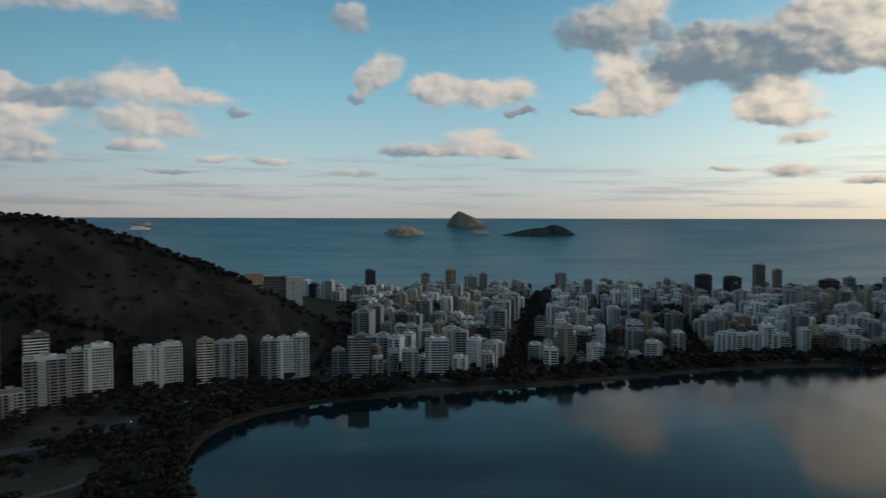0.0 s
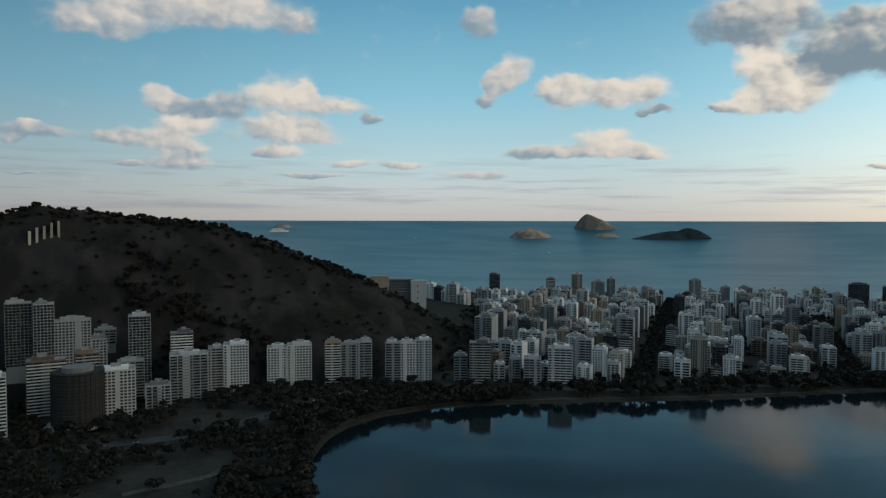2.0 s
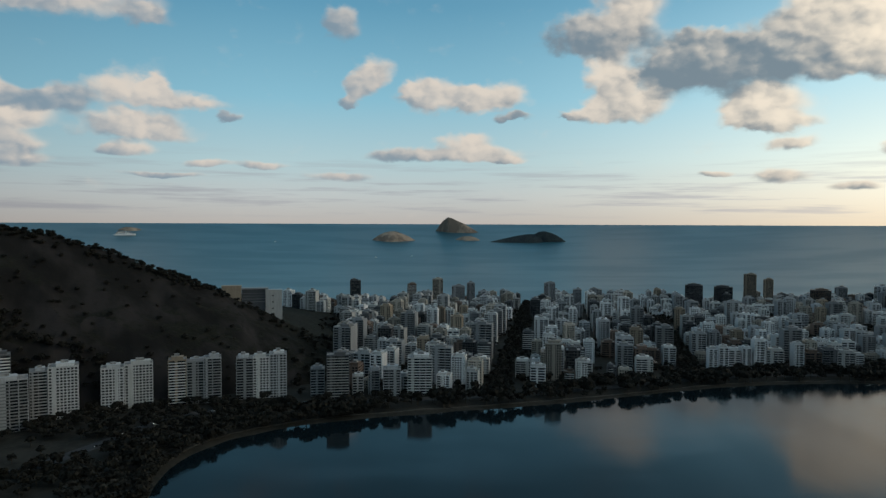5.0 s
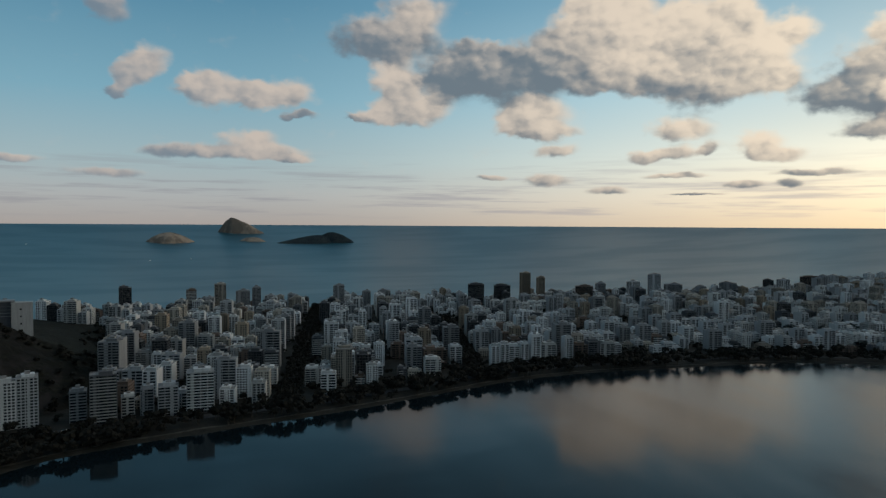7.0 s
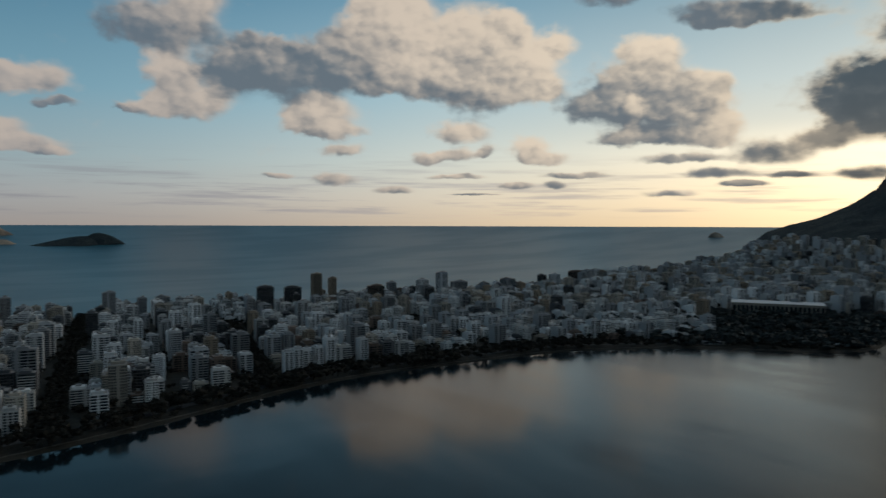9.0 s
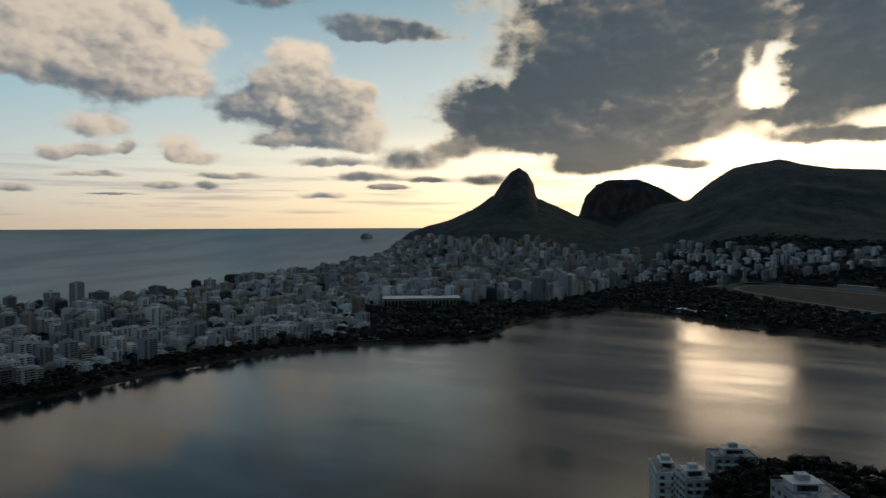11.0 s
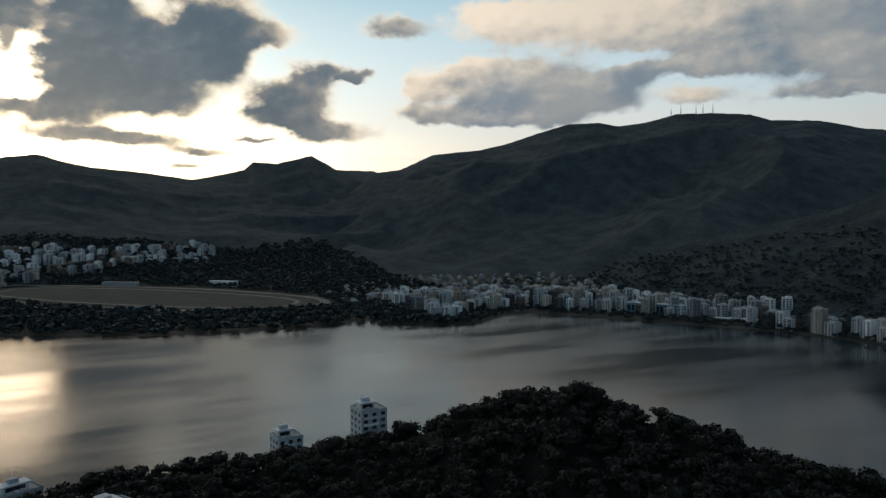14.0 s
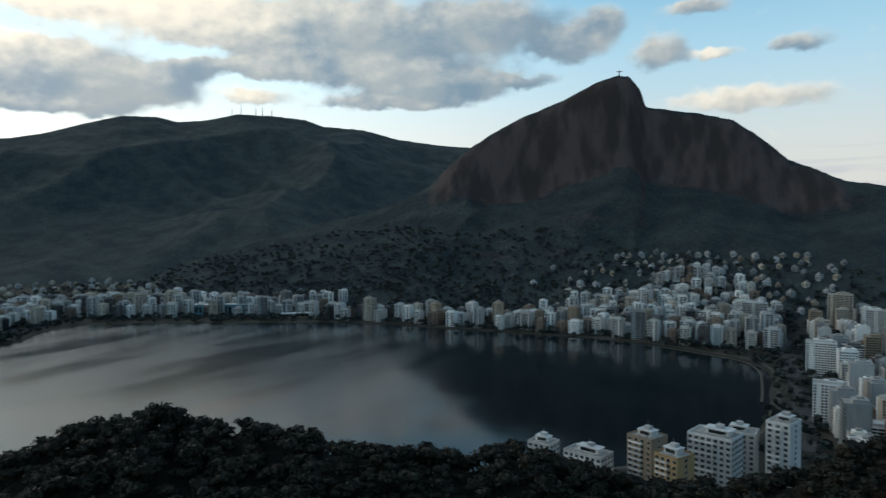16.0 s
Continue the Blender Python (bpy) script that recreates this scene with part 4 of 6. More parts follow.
class Kind:
    """One design of building, kept as arrays and, once used, as a thing to copy."""

    def __init__(self, style, w, d, floors, tone, seed):
        self.style, self.w, self.d, self.floors, self.tone = style, w, d, floors, tone
        self.solids = shell(style, w, d, floors, random.Random(seed))
        self.arrays = {k: s.arrays() for k, s in self.solids.items()}
        self.first = None

    def mat(self, name):
        return PART_MATS.get(name, MAT_WALLS["off_white" if name == "balcony" and self.tone in ("brown", "dark_grey", "tan") else self.tone])

    def put(self, m, group="", label=""):
        if self.first is None:
            text = label or "%s %d-storey apartment block %s" % (self.tone.replace("_", " "), self.floors, WORDS[self.style])
            self.first = thing("apartment_building", text, "building", group, m)
            for k, a in self.arrays.items():
                part(k, a, self.mat(k), self.first, kind="stuff" if k in ("window_glass", "balcony") else "")
            return self.first
        return copy_thing(self.first, m)


def joined(name, specs, label):
    """Far buildings as one object."""
    mats, v, f, mi, tone, n = [], [], [], [], [], 0
    rng = random.Random(len(specs))
    for kind, x, y, z, rz, s in specs:
        own = rng.random()
        for k, (pv, pf) in kind.arrays.items():
            mat = kind.mat(k)
            tone.append(np.full(len(pf), own))
            if mat not in mats:
                mats.append(mat)
            v.append(turned(pv, x, y, z, rz, s))
            f.append(pf + n)
            mi.append(np.full(len(pf), mats.index(mat)))
            n += len(pv)
    ob = raw_mesh(name, np.concatenate(v), np.concatenate(f), mats[0])
    for m in mats[1:]:
        ob.data.materials.append(m)
    ob.data.polygons.foreach_set("material_index", np.concatenate(mi).astype(np.int32))
    ob.data.attributes.new("tone", "FLOAT", "FACE").data.foreach_set("value", np.concatenate(tone).astype(np.float32))
    return tagged(ob, label, "buildings", kind="stuff")


LOW = [Kind(s, w, d, n, t, i) for i, (s, w, d, n, t) in enumerate([
    ("grid", 14, 17, 4, "off_white"), ("band", 16, 18, 5, "white"), ("grid", 18, 15, 3, "beige"), ("slab", 15, 20, 5, "white"), ("grid", 13, 16, 5, "white"), ("band", 15, 15, 4, "brown"), ("slab", 12, 14, 4, "dark_grey"), ("grid", 16, 14, 3, "white")])]
MID = [Kind(s, w, d, n, t, 10 + i) for i, (s, w, d, n, t) in enumerate([
    ("band", 17, 19, 8, "white"), ("grid", 16, 20, 9, "off_white"), ("slab", 18, 22, 7, "white"), ("band", 20, 18, 10, "pale_grey"), ("grid", 15, 22, 8, "brown"), ("slab", 16, 20, 9, "off_white"), ("glass", 16, 18, 9, "dark_grey"), ("slab", 13, 17, 11, "white"),
    ("band", 19, 17, 7, "brown"), ("grid", 17, 18, 10, "beige"), ("band", 22, 18, 8, "off_white"), ("slab", 14, 24, 10, "white"), ("band", 18, 20, 9, "dark_grey"), ("grid", 20, 18, 7, "white")])]
HIGH = [Kind(s, w, d, n, t, 30 + i) for i, (s, w, d, n, t) in enumerate([
    ("grid", 18, 20, 12, "white"), ("slab", 17, 22, 13, "pale_grey"), ("band", 20, 20, 12, "off_white"), ("rib", 19, 21, 14, "beige"), ("slab", 20, 18, 15, "white"), ("grid", 17, 18, 13, "tan"), ("band", 22, 19, 14, "grey"), ("glass", 18, 18, 13, "dark_grey")])]

VILLA = [Kind(s, w, d, n, t, 50 + i) for i, (s, w, d, n, t) in enumerate([("grid", 12, 8, 2, "grey"), ("grid", 15, 9, 2, "beige"), ("grid", 10, 8, 2, "tan"), ("grid", 14, 9, 3, "pale_grey")])]
SPECS = {}


GRID_X, GRID_Y, GRID_STEP = np.arange(-1400, 4500, 20.0), np.arange(-2600, 3000, 20.0), 20.0
GRID = np.meshgrid(GRID_X, GRID_Y, indexing="ij")
LAKE_GRID, SEA_GRID = -polygon_distance(*GRID, SHORE), -polygon_distance(*GRID, SEA_OUTLINE)


def looked_up(grid, x, y):
    fx, fy = (x - GRID_X[0]) / GRID_STEP, (y - GRID_Y[0]) / GRID_STEP
    i, j = min(max(int(fx), 0), len(GRID_X) - 2), min(max(int(fy), 0), len(GRID_Y) - 2)
    a, b = fx - i, fy - j
    return (grid[i, j] * (1 - a) + grid[i + 1, j] * a) * (1 - b) + (grid[i, j + 1] * (1 - a) + grid[i + 1, j + 1] * a) * b


def lake_gap(x, y):
    """Metres from the lagoon's shore, positive on land."""
    return looked_up(LAKE_GRID, x, y)


def sea_gap(x, y):
    return looked_up(SEA_GRID, x, y)


TAKEN = []


def free(x, y, r):
    return all((x - a) ** 2 + (y - b) ** 2 > (r + c) ** 2 for a, b, c in TAKEN)


def district(name, origin, angle, u_range, v_range, pick, block=(112, 72), street=(14, 12), seed=1, wide=(), keep=None, max_z=25.0, lake=48, sea=45, fill=0.97):
    """Blocks of a street grid, two rows of houses in each."""
    rng = random.Random(seed)
    ca, sa = math.cos(radians(angle)), math.sin(radians(angle))
    pu, pv = block[0] + street[0], block[1] + street[1]
    out = SPECS.setdefault(name, [])
    for bi in range(math.floor(u_range[0] / pu), math.ceil(u_range[1] / pu)):
        for bj in range(math.floor(v_range[0] / pv), math.ceil(v_range[1] / pv)):
            u0, v0 = bi * pu + street[0] / 2, bj * pv + street[1] / 2
            for row in (0, 1):
                u = u0 + (8 if bi in wide else 0)
                stop = u0 + block[0] - (8 if bi + 1 in wide else 0)
                while u < stop - 12:
                    vv = v0 + block[1] * (0.24 if row == 0 else 0.76)
                    x, y = origin[0] + u * ca - vv * sa, origin[1] + u * sa + vv * ca
                    kinds = pick(x, y, rng)
                    kind = rng.choice(kinds) if kinds else None
                    if kind is None:
                        u += 18
                        continue
                    s = rng.uniform(0.88, 1.12)
                    half = kind.w * s / 2
                    cu = u + half
                    x, y = origin[0] + cu * ca - vv * sa, origin[1] + cu * sa + vv * ca
                    u += half * 2 + rng.choice((0.6, 1.0, 3.5))
                    if rng.random() > fill or lake_gap(x, y) < lake or sea_gap(x, y) < sea or (keep and not keep(x, y)) or not free(x, y, half):
                        continue
                    z = drop(x, y)
                    if z > max_z:
                        continue
                    out.append((kind, x, y, z, angle + (180 if row else 0) + rng.choice((0, 0, 0, 180)) + rng.uniform(-1, 1), s))


# landmark blocks: x, y, width, depth, top, turn, style, tone
FRONT = [(-385, 729, 16, 18, 54, 28, "band", "pale_grey"), (-365, 738, 27, 22, 58, 26, "grid", "white"), (-330, 769, 22, 20, 51, 23, "grid", "white"), (-307, 780, 28, 18, 53, 23, "grid", "off_white"),
         (-269, 789, 18.4, 18, 55, 18, "band", "tan"), (-252, 796, 18.4, 17, 53, 18, "slab", "grey"), (-235, 801, 18.4, 18, 56, 18, "band", "pale_grey"),
         (-203, 815, 18.4, 18, 53, 13, "band", "pale_grey"), (-186, 820, 18, 17, 52, 13, "grid", "off_white"), (-168, 824, 19, 18, 55, 13, "grid", "white")]
FRONT_ROW = [(-99, 818, 25, 20, 56, 7, "band", "dark_grey"), (-7, 836, 28, 22, 48, 1, "band", "white"),
         (-39, 830, 20, 18, 36, 3, "band", "pale_grey"), (-60, 838, 13, 18, 35, 4, "band", "grey"), (-124, 830, 16, 18, 37, 9, "band", "grey"), (-78, 832, 13, 15, 28, 6, "band", "off_white")]
SIDE = [(-552, 634, 24, 22, 111, 42, "glass", "grey"), (-529, 642, 19, 20, 110, 40, "glass", "grey"), (-512, 660, 38, 18, 92, 38, "grid", "grey"), (-495, 676, 22, 18, 71, 37, "grid", "grey"),
        (-498, 696, 22, 16, 78, 36, "band", "grey"), (-455, 694, 22, 20, 95, 34, "glass", "pale_grey"), (-419, 717, 24, 18, 74, 31, "band", "dark_grey"),
        (-497, 606, 34, 24, 60, 40, "band", "brown"), (-472, 632, 22, 22, 64, 40, "band", "brown"), (-431, 618, 36, 24, 51, 36, "grid", "white"), (-451, 672, 26, 18, 49, 35, "band", "grey"),
        (-405, 649, 24, 16, 31, 33, "slab", "grey"), (-395, 690, 38, 22, 54, 31, "band", "pale_grey"), (-487, 534, 16, 20, 61, 43, "band", "white")]
TOWERS_EAST = [(-160, 1541, 23, 23, 82, 6, "glass", "dark_grey"), (-40, 1602, 20, 22, 68, 2, "band", "brown"), (18, 1632, 24, 24, 78, 0, "rib", "beige"), (66, 1656, 30, 22, 59, -2, "rib", "grey"),
               (96, 1670, 19, 20, 64, -3, "rib", "pale_grey"), (282, 1675, 26, 24, 66, -9, "rib", "grey"), (348, 1677, 20, 20, 48, -12, "grid", "grey"), (391, 1678, 30, 22, 50, -13, "grid", "grey"),
               (540, 1683, 17, 17, 48, -18, "rib", "tan"), (596, 1600, 38, 24, 66, -20, "glass", "dark_grey"), (671, 1620, 40, 22, 62, -22, "glass", "dark_grey")]
TOWERS_WEST = [(761, 1683, 28, 24, 87, -25, "rib", "tan"), (804, 1681, 22, 22, 72, -26, "rib", "tan"), (873, 1580, 42, 26, 58, -28, "glass", "brown"), (974, 1673, 27, 22, 54, -31, "rib", "grey"),
               (1071, 1669, 36, 22, 57, -33, "band", "white"), (1134, 1666, 34, 26, 78, -35, "rib", "pale_grey"), (1192, 1663, 48, 22, 50, -36, "rib", "grey"), (1372, 1662, 46, 24, 50, -40, "grid", "grey"),
               (1512, 1663, 28, 24, 54, -43, "glass", "dark_grey"), (1566, 1663, 36, 24, 54, -44, "slab", "white"), (1667, 1663, 58, 26, 60, -46, "glass", "brown")]
NORTH = [(13, -735, 32, 22, 47, 178, "grid", "white"), (16, -965, 36, 24, 52, 179, "grid", "white"), (-21, -972, 26, 22, 50, 177, "band", "dark_grey"), (-29, -816, 22, 18, 26, 175, "grid", "off_white"),
         (114, -1301, 42, 22, 62, 183, "band", "white"), (-12, -657, 34, 22, 29, 176, "band", "white"), (-24, -1364, 40, 24, 78, 177, "slab", "beige"),
         (-66, -1203, 28, 22, 70, 175, "grid", "white")]
for rows, group in ((FRONT, "lakefront blocks"), (FRONT_ROW, "lakefront blocks"), (SIDE, "blocks below the hill"), (TOWERS_EAST, "beach towers"), (TOWERS_WEST, "beach towers"), (NORTH, "north shore blocks")):
    for i, (x, y, w, d, top, rz, style, tone) in enumerate(rows):
        z = drop(x, y)
        n = max(3, round((top - max(z, 2)) / FLOOR - 1.3))
        Kind(style, w, d, n, tone, 200 + i).put(pose(x, y, z, 0, 0, rz), group)
        TAKEN.append((x, y, max(w, d) / 2))



def round_tower(x, y, r, top, rz, tone, label):
    """A round tower of stacked balcony rings."""
    z = drop(x, y)
    n = round((top - z) / FLOOR - 1)
    t = thing("round_tower", label, "building", "blocks below the hill", pose(x, y, z, 0, 0, rz))
    part("wall", Solid().drum(r - 0.8, r - 0.8, -20, n * FLOOR, 24), MAT_WALLS["charcoal"], t, "dark recessed wall behind the balconies")
    ring = None
    for i in range(1, n + 1):
        if ring is None:
            ring = part("balcony", Solid().drum(r, r, -0.55, 0.55, 24), MAT_WALLS[tone], t)
            ring.matrix_basis = pose(0, 0, i * FLOOR)
        else:
            c = ring.copy()
            scene.collection.objects.link(c)
            c.parent = t
            c.matrix_basis = pose(0, 0, i * FLOOR)
    post = None
    for k in range(30):
        a = k / 30 * 2 * math.pi
        at = pose(r * math.cos(a), r * math.sin(a), 0)
        if post is None:
            post = part("post", Solid().box(-0.3, 0.3, -0.3, 0.3, 0, n * FLOOR + 1.6), MAT_WALLS["charcoal"], t)
            post.matrix_basis = at
        else:
            c = post.copy()
            scene.collection.objects.link(c)
            c.parent = t
            c.matrix_basis = at
    part("skirt_roof", Solid().drum(r + 7, r + 5, 3.0, 4.2, 24), MAT_WALLS["grey"], t, "pale low roof round the foot")
    part("penthouse", Solid().drum(r * 0.6, r * 0.6, n * FLOOR + 0.5, n * FLOOR + 5, 20), MAT_WALLS["grey"], t)
    TAKEN.append((x, y, r))


round_tower(-440, 577, 22, 56, 0, "charcoal", "dark drum-shaped block with balcony rings and bare posts")


def hill_end_building():
    """A concrete complex on the spur of the hill: two blocks and a low wing with a flat roof."""
    t = thing("concrete_complex", "weathered grey concrete complex with blank end walls on the hill spur", "building", "", pose(-245, 1019, 0, 0, 0, 14))
    block = part("end_block", Solid().box(16, 39, -6, 12, 40, 104).box(15.5, 39.5, -6.5, 12.5, 104, 105), MAT_WALLS["off_white"], t, "pale concrete block with a blank face")
    for k in range(3):
        part("window", Solid().box(25 + k * 0.2, 27, -6.12, -5.9, 96 - k * 9, 98 - k * 9), MAT_GLASS, block)
    part("wing", Solid().box(-16, 16, 0, 12, 60, 106), MAT_WALLS["dark_grey"], t, "dark recessed wing of several storeys")
    part("roof", Solid().box(-17, 20, -3, 13, 106, 108), MAT_WALLS["grey"], t)
    for k in range(4):
        part("balcony", Solid().box(-16, 16, -1.4, 0.1, 100 - k * 4.0, 100.5 - k * 4.0), MAT_WALLS["grey"], t)
    part("upper_block", Solid().box(-43, -17, -4, 12, 60, 110).box(-43.6, -16.4, -4.6, 12.6, 110, 111.5), MAT_WALLS["tan"], t, "brownish upper block")


hill_end_building()
buttresses = thing("retaining_wall", "pale concrete buttresses holding a bare scar on the hillside", "wall", "", pose(-606, 737, 0, 0, 0, 39))
for k in range(5):
    u = -15 + 7.5 * k
    part("buttress", Solid().box(u - 1.3, u + 1.3, -4 + 0.6 * k, 30, 158 + 3 * k, 180 + 3 * k + (k % 2)), MAT_WALLS["beige"], buttresses)


STREET = math.degrees(math.atan2(-0.172, 0.985))


def hill_free(x, y):
    a = math.degrees(math.atan2(x - 4, y - 9))
    return not (a < -7 and math.hypot(x, y) < 1400)


def off_avenue(x, y):
    """Clear of the two wide avenues that run from the lagoon to the beach."""
    ca, sa = math.cos(radians(STREET)), math.sin(radians(STREET))
    u, v = (x - 80) * ca + (y - 817) * sa, (y - 817) * ca - (x - 80) * sa
    return abs(u) > 24 and (abs(u - 252 - (v - 300) * 0.06) > 22 or v > 730)


def pick_ipanema(x, y, rng):
    lake, sea = lake_gap(x, y), sea_gap(x, y)
    if sea < 170:
        return MID + HIGH[:3] if x < 600 else MID + LOW
    if x > 560 and lake < 330:
        return LOW + MID[:4]
    if lake < 90:
        return MID
    return MID + LOW if rng.random() < 0.8 else HIGH


TALL = [Kind(s, w, d, n, t, 70 + i) for i, (s, w, d, n, t) in enumerate([
    ("slab", 18, 24, 17, "pale_grey"), ("band", 22, 20, 16, "off_white"), ("rib", 20, 22, 19, "beige"), ("grid", 24, 18, 18, "white"), ("slab", 20, 26, 20, "grey"), ("band", 26, 18, 15, "tan")])]


def pick_leblon(x, y, rng):
    return TALL + HIGH if rng.random() < 0.75 else MID


def park_belt(x, y):
    """The clubs, gardens and woods between the lagoon's western bay and the towers."""
    a, d = math.degrees(math.atan2(x - 24, y - 81)), math.hypot(x - 24, y - 81)
    return 56.5 < a < 80 and d < 1790 or 80 <= a < 112 and d < 2330


district("ipanema", (80, 817), STREET, (-700, 1900), (-400, 1300), pick_ipanema, seed=3, wide=(0, 2), keep=lambda x, y: hill_free(x, y) and off_avenue(x, y) and not park_belt(x, y) and x < 1760 and y > 740, lake=66, fill=0.88)
district("leblon", (2000, 900), -12, (-420, 900), (-300, 1300), pick_leblon, seed=5, keep=lambda x, y: x > 1640 and not park_belt(x, y) and y > 430 + 0.08 * x and (x < 3000 or y < 2000), lake=120, max_z=120, block=(120, 80), street=(18, 20))
district("jockey_side", (2700, 300), -60, (-500, 700), (-300, 400), lambda x, y, r: MID + LOW if r.random() < 0.7 else None, seed=7, keep=lambda x, y: -420 < y < 620 and x > 2330, max_z=120, fill=0.8)


def loose(name, count, box, ok, pick, gap=4.0, max_z=90.0, seed=1, turn=None):
    """Houses set without a grid, none closer than gap."""
    rng = random.Random(seed)
    out = SPECS.setdefault(name, [])
    for _ in range(count):
        x, y = rng.uniform(box[0], box[1]), rng.uniform(box[2], box[3])
        if not ok(x, y, rng):
            continue
        kind, s = rng.choice(pick(x, y, rng)), rng.uniform(0.85, 1.15)
        r = kind.w * s * 0.56
        if all((x - q[1]) ** 2 + (y - q[2]) ** 2 > (r + q[0].w * q[5] * 0.56 + gap) ** 2 for q in out):
            z = drop(x, y)
            if z < max_z:
                out.append((kind, x, y, z, (turn if turn is not None else rng.choice((20, 60, 110))) + rng.uniform(-12, 12), s))


def pick_shore(x, y, rng):
    g = lake_gap(x, y)
    return MID + HIGH if g < 200 and rng.random() < 0.75 else MID if g < 330 else LOW + MID[:4]


loose("north_west", 5000, (1000, 1750, -1500, -620), lambda x, y, r: 70 < lake_gap(x, y) < 190 + 330 * math.exp(-((y + 850) / 260) ** 2) and r.random() < 0.9, pick_shore, 3.0, 85, 9, 35)
loose("north_shore", 7000, (70, 1000, -1680, -1130), lambda x, y, r: 24 < lake_gap(x, y) < 60 + 440 * math.exp(-((x - 230) / 260) ** 2), pick_shore, 2.0, 140, 11, 0)
loose("slope_houses", 900, (1400, 2250, -1350, -500), lambda x, y, r: math.hypot((x - 1760) * 0.7, (y + 930) * 0.6) < 240, lambda x, y, r: VILLA, 5.0, 130, 15)
loose("hillside_houses", 900, (-60, 620, -1900, -1450), lambda x, y, r: r.random() < math.exp(-((x - 240) / 210) ** 2), lambda x, y, r: VILLA, 5.0, 125, 19)
district("north_east", (-40, -900), 95, (-500, 900), (-40, 420), lambda x, y, r: MID + HIGH, seed=13, keep=lambda x, y: x < 20 and y < -560, max_z=80, lake=60)

near_first = sorted(((math.hypot(s[1] - 20, s[2] - 70), k, i) for k, l in SPECS.items() for i, s in enumerate(l)))
picked = {(k, i) for _, k, i in near_first[:235]}
for name, specs in SPECS.items():
    rest = []
    for i, (kind, x, y, z, rz, s) in enumerate(specs):
        if (name, i) in picked:
            kind.put(pose(x, y, z, 0, 0, rz) @ Matrix.Scale(s, 4), "city blocks")
        else:
            rest.append((kind, x, y, z, rz, s))
    if rest:
        joined("far_city_blocks", rest, "far pale apartment blocks crowded along a street grid")

